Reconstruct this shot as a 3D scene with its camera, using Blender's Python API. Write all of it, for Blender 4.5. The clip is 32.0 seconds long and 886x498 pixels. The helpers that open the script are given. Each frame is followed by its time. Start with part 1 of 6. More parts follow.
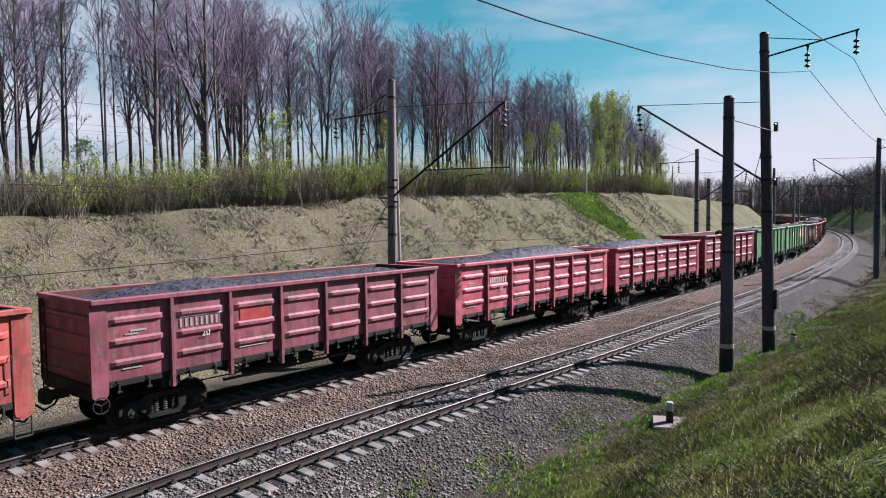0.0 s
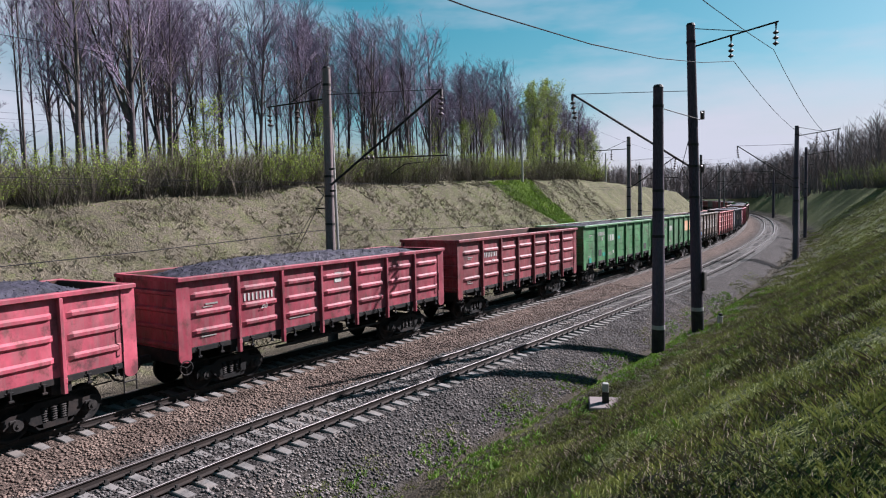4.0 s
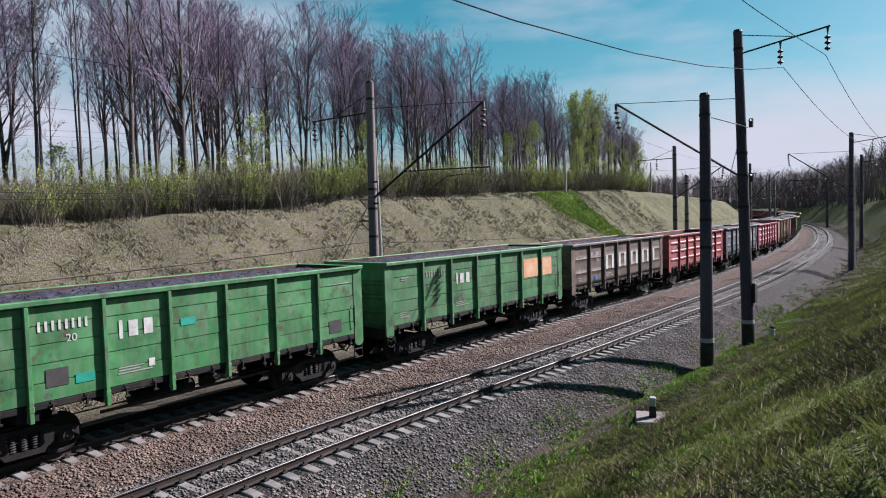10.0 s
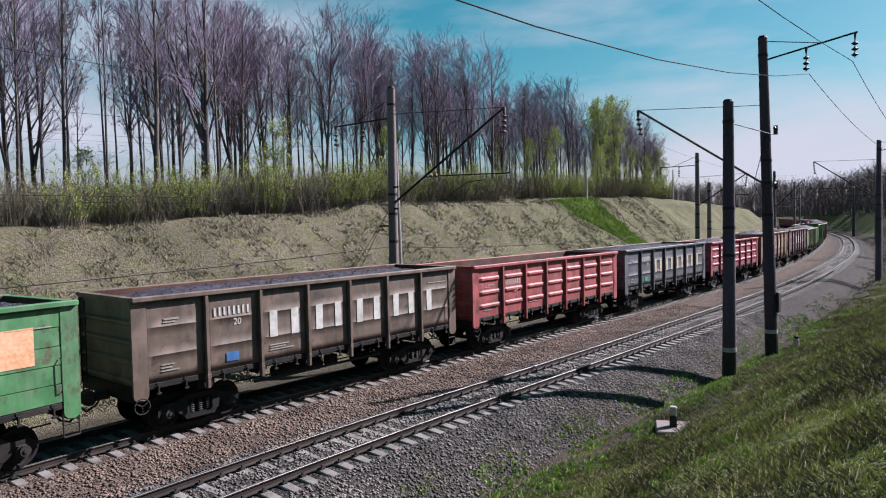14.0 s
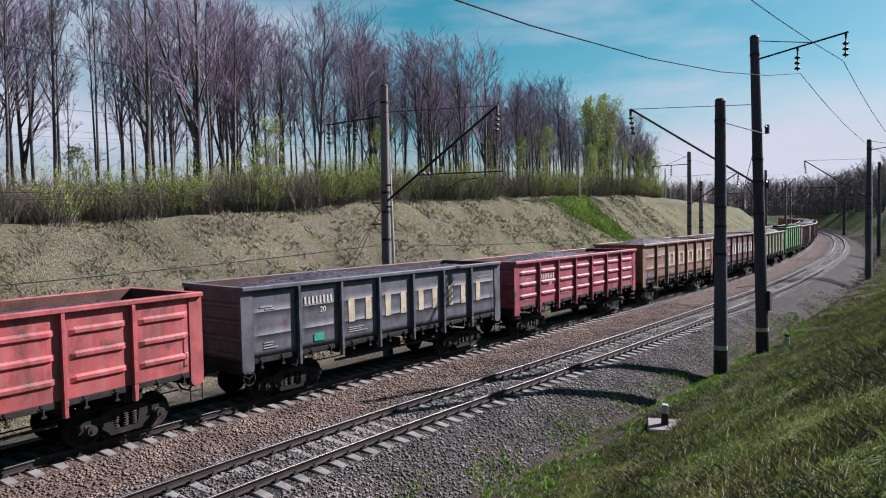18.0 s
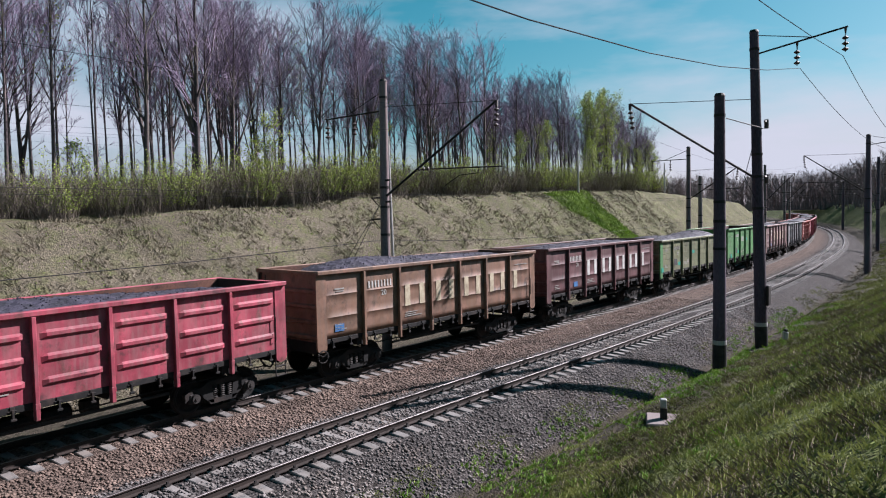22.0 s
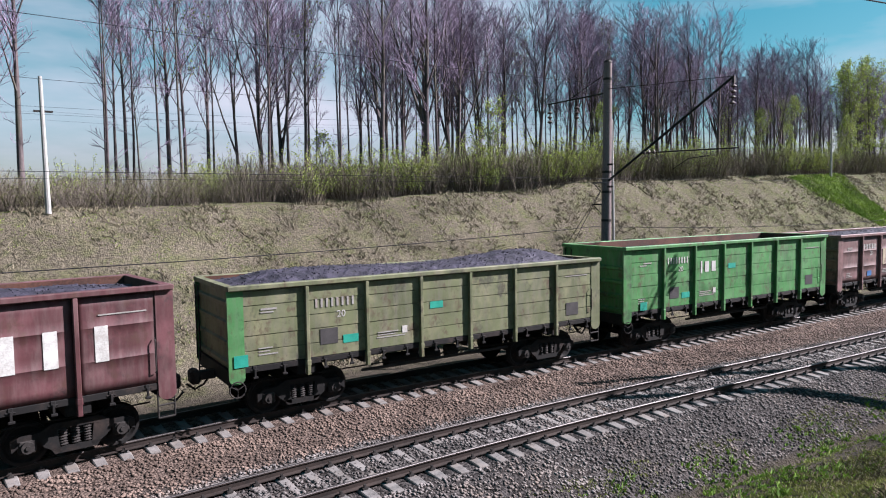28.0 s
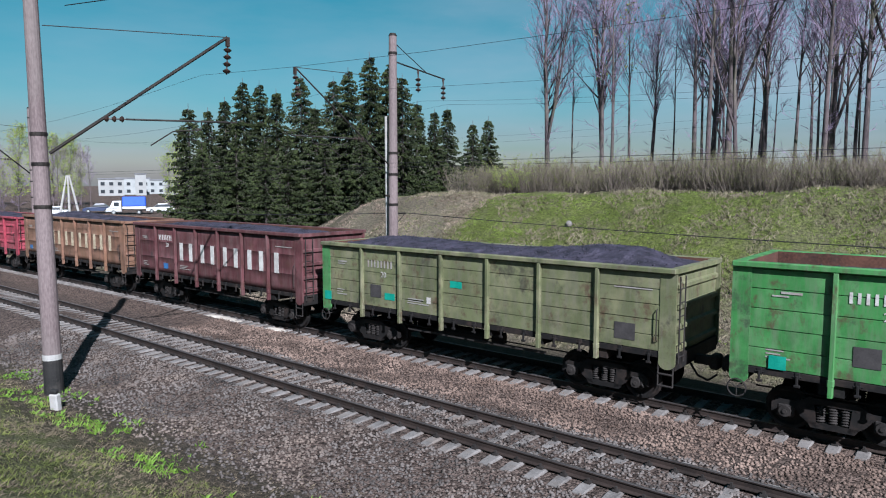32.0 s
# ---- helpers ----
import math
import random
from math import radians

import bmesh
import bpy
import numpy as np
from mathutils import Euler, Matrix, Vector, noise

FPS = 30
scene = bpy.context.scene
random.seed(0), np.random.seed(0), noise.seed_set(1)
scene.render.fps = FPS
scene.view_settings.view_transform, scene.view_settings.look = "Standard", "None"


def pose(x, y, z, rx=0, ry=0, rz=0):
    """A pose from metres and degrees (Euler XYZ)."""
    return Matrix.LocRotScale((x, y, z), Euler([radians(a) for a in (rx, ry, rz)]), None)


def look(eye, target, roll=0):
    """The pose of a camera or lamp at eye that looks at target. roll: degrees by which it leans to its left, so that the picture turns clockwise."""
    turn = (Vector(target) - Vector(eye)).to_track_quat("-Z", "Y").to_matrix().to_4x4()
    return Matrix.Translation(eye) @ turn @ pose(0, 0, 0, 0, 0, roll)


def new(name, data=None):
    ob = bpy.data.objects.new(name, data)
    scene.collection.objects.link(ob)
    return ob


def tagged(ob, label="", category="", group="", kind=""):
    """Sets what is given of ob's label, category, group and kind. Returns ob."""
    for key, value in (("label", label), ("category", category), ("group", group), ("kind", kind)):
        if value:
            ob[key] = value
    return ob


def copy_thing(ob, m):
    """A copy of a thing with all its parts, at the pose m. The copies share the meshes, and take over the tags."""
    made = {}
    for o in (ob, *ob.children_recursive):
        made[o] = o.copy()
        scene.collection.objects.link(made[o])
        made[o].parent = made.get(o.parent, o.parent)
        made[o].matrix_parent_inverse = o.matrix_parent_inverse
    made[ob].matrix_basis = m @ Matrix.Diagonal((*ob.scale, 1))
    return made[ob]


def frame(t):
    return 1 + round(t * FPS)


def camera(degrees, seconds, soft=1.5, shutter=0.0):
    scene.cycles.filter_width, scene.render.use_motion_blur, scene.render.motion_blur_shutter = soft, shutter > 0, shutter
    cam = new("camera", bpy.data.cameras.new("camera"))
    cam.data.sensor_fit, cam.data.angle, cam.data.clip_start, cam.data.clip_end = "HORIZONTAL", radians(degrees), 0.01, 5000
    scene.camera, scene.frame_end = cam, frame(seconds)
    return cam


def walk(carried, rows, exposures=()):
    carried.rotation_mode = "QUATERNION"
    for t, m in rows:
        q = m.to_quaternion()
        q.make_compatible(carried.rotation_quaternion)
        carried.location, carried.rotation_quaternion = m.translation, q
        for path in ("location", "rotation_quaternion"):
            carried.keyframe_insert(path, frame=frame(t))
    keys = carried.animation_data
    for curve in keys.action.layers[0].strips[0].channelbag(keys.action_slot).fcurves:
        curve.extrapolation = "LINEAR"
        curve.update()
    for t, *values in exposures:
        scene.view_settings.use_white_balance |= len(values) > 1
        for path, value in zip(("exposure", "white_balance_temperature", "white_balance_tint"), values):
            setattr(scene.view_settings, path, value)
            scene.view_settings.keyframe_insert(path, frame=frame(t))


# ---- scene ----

# camera: stands on the near bank, held by hand, turning
PATH = [
    (0, 87.12, 0.68, -56.55), (0.5, 86.53, 0.80, -57.49), (1, 86.59, 0.86, -58.68), (1.5, 86.60, 0.95, -59.98),
    (2, 86.45, 1.04, -60.82), (2.5, 86.28, 1.15, -61.06), (3, 86.21, 1.17, -61.05), (3.5, 85.95, 1.19, -61.51),
    (4, 86.06, 1.29, -61.71), (4.5, 86.14, 1.36, -61.94), (6.5, 86.76, 1.57, -61.68), (7, 86.87, 1.66, -61.40),
    (7.5, 86.83, 1.60, -60.93), (8, 86.82, 1.66, -60.19), (8.5, 86.95, 1.67, -59.50), (9, 86.96, 1.68, -58.98),
    (9.5, 87.04, 1.68, -58.54), (10, 87.14, 1.71, -58.15), (10.5, 87.27, 1.66, -57.85), (11, 87.35, 1.60, -57.50),
    (11.5, 87.38, 1.47, -57.28), (12, 87.44, 1.47, -56.96), (12.5, 87.46, 1.41, -56.78), (13, 87.59, 1.39, -56.65),
    (13.5, 87.67, 1.29, -56.56), (14, 87.65, 1.25, -56.48), (14.5, 87.66, 1.28, -56.53), (16.5, 87.62, 1.17, -57.00),
    (17, 87.61, 1.19, -57.11), (17.5, 87.55, 1.09, -57.08), (18, 87.49, 1.15, -57.08), (18.5, 87.46, 1.27, -57.12),
    (19, 87.41, 1.30, -57.12), (19.5, 87.34, 1.30, -57.12), (20, 87.31, 1.30, -57.07), (20.5, 87.23, 1.30, -57.05),
    (21, 87.17, 1.24, -57.11), (21.5, 87.06, 1.25, -57.12), (22, 87.07, 1.17, -57.15), (22.5, 87.04, 1.10, -57.04),
    (23, 87.04, 1.07, -57.06), (23.5, 87.01, 1.15, -57.00), (24, 87.04, 1.19, -56.88), (24.5, 87.03, 1.27, -56.84),
    (26.5, 86.74, 1.24, -56.15), (27, 86.58, 0.94, -53.69), (27.5, 86.36, 1.05, -47.40), (28, 86.14, 0.85, -38.89),
    (28.5, 85.84, 0.65, -31.26), (29, 85.44, 0.50, -22.14), (29.5, 84.94, 0.37, -7.68), (30, 84.33, 0.34, 3.63),
    (30.5, 84.40, 0.48, 13.36), (31, 84.24, 0.10, 23.00), (31.5, 84.35, 0.15, 31.93), (32, 84.71, -0.02, 40.15),
]

EYE = (0.0, 0.0, 5.45)
cam = camera(65.9, 32.0, soft=1.1)
EXPOSURES = [(0, 1.67, 5900, 21), (4, 1.5, 5850, 20), (26.5, 1.52, 5850, 20), (28.5, 1.7, 5850, 21), (30, 1.64, 5700, 20), (31, 1.37, 5650, 20), (32, 1.16, 5450, 13)]
walk(cam, [(t, pose(*EYE, rx, ry, rz)) for t, rx, ry, rz in PATH], EXPOSURES)

# ---- world and sun ----
SUN_AZ, SUN_EL = radians(-32), radians(37)
world = bpy.data.worlds.new("sky")
scene.world = world
world.use_nodes = True
wn, wl = world.node_tree.nodes, world.node_tree.links
wn.clear()
sky = wn.new("ShaderNodeTexSky")
sky.sky_type = "NISHITA"
sky.sun_disc = False
sky.sun_elevation = SUN_EL
sky.sun_rotation = radians(90) - SUN_AZ
sky.air_density, sky.dust_density, sky.ozone_density = 1.0, 1.0, 1.6
wout = wn.new("ShaderNodeOutputWorld")
wbg = wn.new("ShaderNodeBackground")
wbg.inputs["Strength"].default_value = 0.05
# thin high clouds drawn over the sky
wtc = wn.new("ShaderNodeTexCoord")
wmap = wn.new("ShaderNodeMapping")
wmap.inputs["Scale"].default_value = (1.0, 1.0, 4.0)
wno = wn.new("ShaderNodeTexNoise")
wno.inputs["Scale"].default_value = 1.7
wno.inputs["Detail"].default_value = 6.0
wno.inputs["Roughness"].default_value = 0.55
wramp = wn.new("ShaderNodeValToRGB")
wramp.color_ramp.elements[0].position, wramp.color_ramp.elements[1].position = 0.40, 0.68
wmix = wn.new("ShaderNodeMix")
wmix.data_type = "RGBA"
wmix.inputs["B"].default_value = (4.7, 4.8, 4.9, 1)
wl.new(wtc.outputs["Generated"], wmap.inputs["Vector"])
wl.new(wmap.outputs["Vector"], wno.inputs["Vector"])
wl.new(wno.outputs["Fac"], wramp.inputs["Fac"])
# the clouds thin out towards the zenith
wsep = wn.new("ShaderNodeSeparateXYZ")
wl.new(wtc.outputs["Generated"], wsep.inputs[0])
whigh = wn.new("ShaderNodeMapRange")
whigh.inputs["From Min"].default_value, whigh.inputs["From Max"].default_value = 0.28, 0.6
whigh.inputs["To Min"].default_value, whigh.inputs["To Max"].default_value = 1.0, 0.0
wl.new(wsep.outputs["Z"], whigh.inputs["Value"])
# and lie mostly on the sunny side
wside = wn.new("ShaderNodeMapRange")
wside.inputs["From Min"].default_value, wside.inputs["From Max"].default_value = -0.8, 0.5
wside.inputs["To Min"].default_value, wside.inputs["To Max"].default_value = 0.25, 1.0
wl.new(wsep.outputs["X"], wside.inputs["Value"])
wcover = wn.new("ShaderNodeMath")
wcover.operation = "MULTIPLY"
wl.new(whigh.outputs["Result"], wcover.inputs[0])
wl.new(wside.outputs["Result"], wcover.inputs[1])
wthin = wn.new("ShaderNodeMath")
wthin.operation = "MULTIPLY"
wl.new(wramp.outputs["Color"], wthin.inputs[0])
wl.new(wcover.outputs[0], wthin.inputs[1])
wl.new(wthin.outputs[0], wmix.inputs["Factor"])
whsv = wn.new("ShaderNodeHueSaturation")
whsv.inputs["Hue"].default_value, whsv.inputs["Saturation"].default_value, whsv.inputs["Value"].default_value = 0.438, 1.5, 0.56
wl.new(sky.outputs["Color"], whsv.inputs["Color"])
wl.new(whsv.outputs["Color"], wmix.inputs["A"])
wl.new(wmix.outputs["Result"], wbg.inputs["Color"])
wl.new(wbg.outputs["Background"], wout.inputs["Surface"])

sun = new("sun", bpy.data.lights.new("sun", "SUN"))
sun.data.energy = 5.0
sun.data.angle = radians(0.5)
sun.data.color = (1.0, 0.95, 0.87)
sun.matrix_world = look((60 * math.cos(SUN_AZ), 60 * math.sin(SUN_AZ), 60 * math.tan(SUN_EL)), (0, 0, 0))

# ---- materials ----
def nodes_of(name):
    m = bpy.data.materials.new(name)
    m.use_nodes = True
    nt = m.node_tree
    return m, nt.nodes, nt.links, nt.nodes["Principled BSDF"]


def surface(name, low, high, rough=0.8, metal=0.0, scale=3.0, fine=40.0, bump=0.3, bump_dist=0.01, stain=None, stain_amount=0.5, spec=0.3, coords="Object", by_object=True, stretch=(1, 1, 1)):
    """A worn surface: colour between low and high at a coarse and a fine scale, with stains and fine relief."""
    m, n, l, bsdf = nodes_of(name)
    tc = n.new("ShaderNodeTexCoord")
    src = tc.outputs[coords]
    mp = n.new("ShaderNodeMapping")
    mp.inputs["Scale"].default_value = stretch
    if by_object:
        info = n.new("ShaderNodeObjectInfo")
        mul = n.new("ShaderNodeMath")
        mul.operation = "MULTIPLY"
        mul.inputs[1].default_value = 57.0
        l.new(info.outputs["Random"], mul.inputs[0])
        add = n.new("ShaderNodeVectorMath")
        add.operation = "ADD"
        l.new(src, add.inputs[0])
        l.new(mul.outputs[0], add.inputs[1])
        src = add.outputs[0]
    l.new(src, mp.inputs["Vector"])
    a = n.new("ShaderNodeTexNoise")
    a.inputs["Scale"].default_value, a.inputs["Detail"].default_value = scale, 5
    b = n.new("ShaderNodeTexNoise")
    b.inputs["Scale"].default_value, b.inputs["Detail"].default_value = fine, 3
    l.new(mp.outputs[0], a.inputs["Vector"])
    l.new(mp.outputs[0], b.inputs["Vector"])
    mix = n.new("ShaderNodeMath")
    mix.operation = "MULTIPLY_ADD"
    mix.inputs[1].default_value = 0.4
    half = n.new("ShaderNodeMath")
    half.operation = "MULTIPLY"
    half.inputs[1].default_value = 0.6
    l.new(a.outputs["Fac"], half.inputs[0])
    l.new(b.outputs["Fac"], mix.inputs[0])
    l.new(half.outputs[0], mix.inputs[2])
    ramp = n.new("ShaderNodeValToRGB")
    ramp.color_ramp.elements[0].position, ramp.color_ramp.elements[1].position = 0.36, 0.64
    ramp.color_ramp.elements[0].color, ramp.color_ramp.elements[1].color = (*low, 1), (*high, 1)
    l.new(mix.outputs[0], ramp.inputs["Fac"])
    colour = ramp.outputs["Color"]
    if stain:
        c = n.new("ShaderNodeTexNoise")
        c.inputs["Scale"].default_value, c.inputs["Detail"].default_value, c.inputs["Roughness"].default_value = scale * 0.6, 7, 0.7
        off = n.new("ShaderNodeVectorMath")
        off.operation = "ADD"
        off.inputs[1].default_value = (13.1, 7.7, 3.3)
        l.new(mp.outputs[0], off.inputs[0])
        l.new(off.outputs[0], c.inputs["Vector"])
        r2 = n.new("ShaderNodeValToRGB")
        r2.color_ramp.elements[0].position, r2.color_ramp.elements[1].position = 0.5, 0.68
        r2.color_ramp.elements[1].color = (stain_amount, stain_amount, stain_amount, 1)
        l.new(c.outputs["Fac"], r2.inputs["Fac"])
        mx = n.new("ShaderNodeMix")
        mx.data_type = "RGBA"
        mx.inputs["B"].default_value = (*stain, 1)
        l.new(r2.outputs["Color"], mx.inputs["Factor"])
        l.new(colour, mx.inputs["A"])
        colour = mx.outputs["Result"]
    l.new(colour, bsdf.inputs["Base Color"])
    bsdf.inputs["Roughness"].default_value = rough
    bsdf.inputs["Metallic"].default_value = metal
    bsdf.inputs["Specular IOR Level"].default_value = spec
    if bump:
        bp = n.new("ShaderNodeBump")
        bp.inputs["Strength"].default_value, bp.inputs["Distance"].default_value = bump, bump_dist
        l.new(mix.outputs[0], bp.inputs["Height"])
        l.new(bp.outputs["Normal"], bsdf.inputs["Normal"])
    return m


def let_light_through(m, share):
    """Thin leaves and blades pass part of the light."""
    n, l = m.node_tree.nodes, m.node_tree.links
    bsdf, out = n["Principled BSDF"], n["Material Output"]
    t, x = n.new("ShaderNodeBsdfTranslucent"), n.new("ShaderNodeMixShader")
    l.new(bsdf.inputs["Base Color"].links[0].from_socket, t.inputs["Color"])
    x.inputs["Fac"].default_value = share
    l.new(bsdf.outputs["BSDF"], x.inputs[1])
    l.new(t.outputs["BSDF"], x.inputs[2])
    l.new(x.outputs["Shader"], out.inputs["Surface"])


def tint(r, g, b, k):
    return (min(1, r * k), min(1, g * k), min(1, b * k))


def paint(name, rgb, dust=(0.155, 0.13, 0.118), rust=(0.06, 0.028, 0.02), fade=0.35):
    """Weathered wagon paint: faded patches, rust blooms, dust towards pale grey, rain streaks."""
    rgb = tint(*rgb, 0.68)
    m, n, l, bsdf = nodes_of(name)
    tc, info = n.new("ShaderNodeTexCoord"), n.new("ShaderNodeObjectInfo")
    mul = n.new("ShaderNodeMath")
    mul.operation = "MULTIPLY"
    mul.inputs[1].default_value = 91.0
    l.new(info.outputs["Random"], mul.inputs[0])
    add = n.new("ShaderNodeVectorMath")
    add.operation = "ADD"
    l.new(tc.outputs["Object"], add.inputs[0])
    l.new(mul.outputs[0], add.inputs[1])

    def field(scale, detail, rough, stretch, lo, hi):
        mp = n.new("ShaderNodeMapping")
        mp.inputs["Scale"].default_value = stretch
        l.new(add.outputs[0], mp.inputs["Vector"])
        t = n.new("ShaderNodeTexNoise")
        t.inputs["Scale"].default_value, t.inputs["Detail"].default_value, t.inputs["Roughness"].default_value = scale, detail, rough
        l.new(mp.outputs[0], t.inputs["Vector"])
        r = n.new("ShaderNodeValToRGB")
        r.color_ramp.elements[0].position, r.color_ramp.elements[1].position = lo, hi
        l.new(t.outputs["Fac"], r.inputs["Fac"])
        return r.outputs["Color"], t.outputs["Fac"]

    def blend(fac, a, b, amount):
        s = n.new("ShaderNodeMath")
        s.operation = "MULTIPLY"
        s.inputs[1].default_value = amount
        l.new(fac, s.inputs[0])
        x = n.new("ShaderNodeMix")
        x.data_type = "RGBA"
        l.new(s.outputs[0], x.inputs["Factor"])
        if isinstance(a, tuple):
            x.inputs["A"].default_value = (*a, 1)
        else:
            l.new(a, x.inputs["A"])
        x.inputs["B"].default_value = (*b, 1)
        return x.outputs["Result"]

    big, _ = field(0.9, 3, 0.5, (1, 1, 1), 0.35, 0.65)
    streak, _ = field(3.0, 6, 0.65, (2.2, 2.2, 0.3), 0.44, 0.72)
    rustf, raw = field(2.6, 8, 0.74, (1, 1, 0.7), 0.54, 0.66)
    grain, graw = field(30, 3, 0.6, (1, 1, 1), 0.3, 0.7)
    c = blend(big, rgb, tint(*rgb, 0.5), 0.85)
    c = blend(grain, c, tint(*rgb, 1.25), 0.25)
    worn, _ = field(1.7, 6, 0.6, (1, 1, 0.8), 0.47, 0.68)
    c = blend(worn, c, tuple(min(0.8, k * v + 0.03) for k, v in zip((1.8, 1.5, 1.6), rgb)), 0.5)
    c = blend(streak, c, dust, fade)
    c = blend(rustf, c, rust, 0.75)
    smudge, _ = field(1.15, 8, 0.72, (1, 1, 0.9), 0.57, 0.66)
    c = blend(smudge, c, (0.018, 0.016, 0.015), 0.65)
    l.new(c, bsdf.inputs["Base Color"])
    bsdf.inputs["Roughness"].default_value = 0.62
    bsdf.inputs["Specular IOR Level"].default_value = 0.35
    bp = n.new("ShaderNodeBump")
    bp.inputs["Strength"].default_value, bp.inputs["Distance"].default_value = 0.25, 0.012
    l.new(raw, bp.inputs["Height"])
    l.new(bp.outputs["Normal"], bsdf.inputs["Normal"])
    return m


M_STONE = surface("ballast_stone", (0.007, 0.006, 0.006), (0.20, 0.175, 0.165), 0.9, 0, 0.9, 19, 0.4, 0.01, (0.2, 0.15, 0.12), 0.6, by_object=False)
M_STONE2 = surface("brown_ballast_stone", (0.026, 0.0165, 0.0125), (0.215, 0.152, 0.122), 0.9, 0, 0.9, 19, 0.4, 0.01, (0.12, 0.08, 0.06), 0.5, by_object=False)
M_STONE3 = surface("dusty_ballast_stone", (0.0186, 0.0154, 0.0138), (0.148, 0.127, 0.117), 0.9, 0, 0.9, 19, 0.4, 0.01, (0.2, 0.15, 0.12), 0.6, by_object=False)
M_CONCRETE = surface("sleeper_concrete", (0.073, 0.0663, 0.0629), (0.191, 0.174, 0.165), 0.9, 0, 2.0, 30, 0.4, 0.01, (0.15, 0.12, 0.10), 0.7)
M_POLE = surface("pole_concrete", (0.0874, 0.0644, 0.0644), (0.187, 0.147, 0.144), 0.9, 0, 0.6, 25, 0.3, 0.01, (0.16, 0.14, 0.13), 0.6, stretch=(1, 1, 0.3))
# pole concrete in a darker purple-grey, for the near-side masts from s 27 on
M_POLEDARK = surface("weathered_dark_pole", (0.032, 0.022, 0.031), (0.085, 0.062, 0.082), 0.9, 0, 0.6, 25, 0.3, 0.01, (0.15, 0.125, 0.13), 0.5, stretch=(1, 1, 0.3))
M_RAIL = surface("rail_steel", (0.013, 0.00952, 0.00826), (0.0369, 0.0252, 0.0209), 0.8, 0.2, 2.0, 30, 0.3, 0.004)
M_RAILTOP = surface("rail_running_face", (0.055, 0.048, 0.047), (0.13, 0.115, 0.112), 0.5, 0.6, 0.4, 12, 0.05, 0.002)
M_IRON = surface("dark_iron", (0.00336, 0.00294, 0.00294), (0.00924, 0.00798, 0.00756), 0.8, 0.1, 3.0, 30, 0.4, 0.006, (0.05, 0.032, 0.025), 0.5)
M_DUSTIRON = surface("dusty_iron", (0.0123, 0.0103, 0.0098), (0.0343, 0.0294, 0.0269), 0.85, 0.2, 4.0, 30, 0.4, 0.006)
M_STEELARM = surface("catenary_steel", (0.0123, 0.0105, 0.0098), (0.0315, 0.0262, 0.0227), 0.7, 0.5, 3.0, 40, 0.2, 0.004)
M_INSUL = surface("insulator_brown", (0.0135, 0.00675, 0.0045), (0.0315, 0.0135, 0.009), 0.6, 0, 5.0, 30, 0, spec=0.5)
M_BLACK = surface("black_band_paint", (0.0072, 0.0072, 0.0072), (0.018, 0.0168, 0.0162), 0.8, 0, 3.0, 30, 0.3, 0.006, (0.08, 0.07, 0.06), 0.4)
M_WHITE = surface("white_paint", (0.232, 0.223, 0.211), (0.337, 0.329, 0.316), 0.7, 0, 3.0, 40, 0.2, 0.004, (0.3, 0.26, 0.22), 0.5)
M_COAL = surface("coal", (0.005, 0.0045, 0.008), (0.042, 0.036, 0.056), 0.75, 0, 2.5, 24, 1.0, 0.05, spec=0.35)
M_WIRE = surface("wire", (0.012, 0.012, 0.015), (0.03, 0.028, 0.032), 0.9, 0.0, 3.0, 30, 0, spec=0.1)


# ---- line of the railway: x along it, y across to the far bank, top of rail at z = 0 ----
LINE = [(-160, 6.5), (-100, 10.3), (-34, 12.1), (-20, 12.2), (-10, 12.15), (-3, 12.25), (3, 12.3), (8, 12.2), (12, 11.85), (16, 11.3),
        (20, 10.75), (25, 10.1), (30, 9.55), (36, 8.85), (43, 8.1), (50, 7.35), (60, 6.55), (75, 5.85), (98, 5.4), (126, 6.2), (160, 8.4),
        (200, 13.0), (240, 20.0), (280, 29.0)]
LX = np.arange(-160, 280.5, 1.0)
_a = np.zeros((len(LINE), len(LX)))
for _i, (_x, _y) in enumerate(LINE):
    _j = min(int(_x + 160), len(LX) - 2)
    _a[_i, _j], _a[_i, _j + 1] = 1 - (_x + 160 - _j), _x + 160 - _j
_d = np.diff(np.eye(len(LX)), 3, axis=0)
LY = np.linalg.solve(_a.T @ _a + 2000 * _d.T @ _d, _a.T @ np.array([q[1] for q in LINE]))
LH = np.gradient(LY)
LS = np.concatenate([[0], np.cumsum(np.hypot(np.diff(LX), np.diff(LY)))])
LS -= LS[160]
TRAIN = 5.1     # distance between the two tracks


def along(s, n=0.0):
    """The point at s metres along the near track and n metres across from it, and the heading there."""
    x, y, h = np.interp(s, LS, LX), np.interp(s, LS, LY), np.arctan(np.interp(s, LS, LH))
    over = np.maximum(s - LS[-1], 0) + np.minimum(s - LS[0], 0)
    x, y = x + over * np.cos(h), y + over * np.sin(h)
    return x - n * np.sin(h), y + n * np.cos(h), h


def apart(s):
    """Distance between the two tracks, a little wider before the curve."""
    return np.interp(s, [-60, -4, 8, 40, 70], [TRAIN, TRAIN, TRAIN + 0.3, TRAIN + 0.3, TRAIN])


# arc length on the train's own track
_tx, _ty, _ = along(LS, apart(LS))
TS = np.concatenate([[0], np.cumsum(np.hypot(np.diff(_tx), np.diff(_ty)))])
TS -= np.interp(0, LS, TS)


def on_train_track(s):
    """Point and heading at s metres along the train's track."""
    u = np.interp(s, TS, LS) + max(s - TS[-1], 0) + min(s - TS[0], 0)
    return along(u, apart(u))


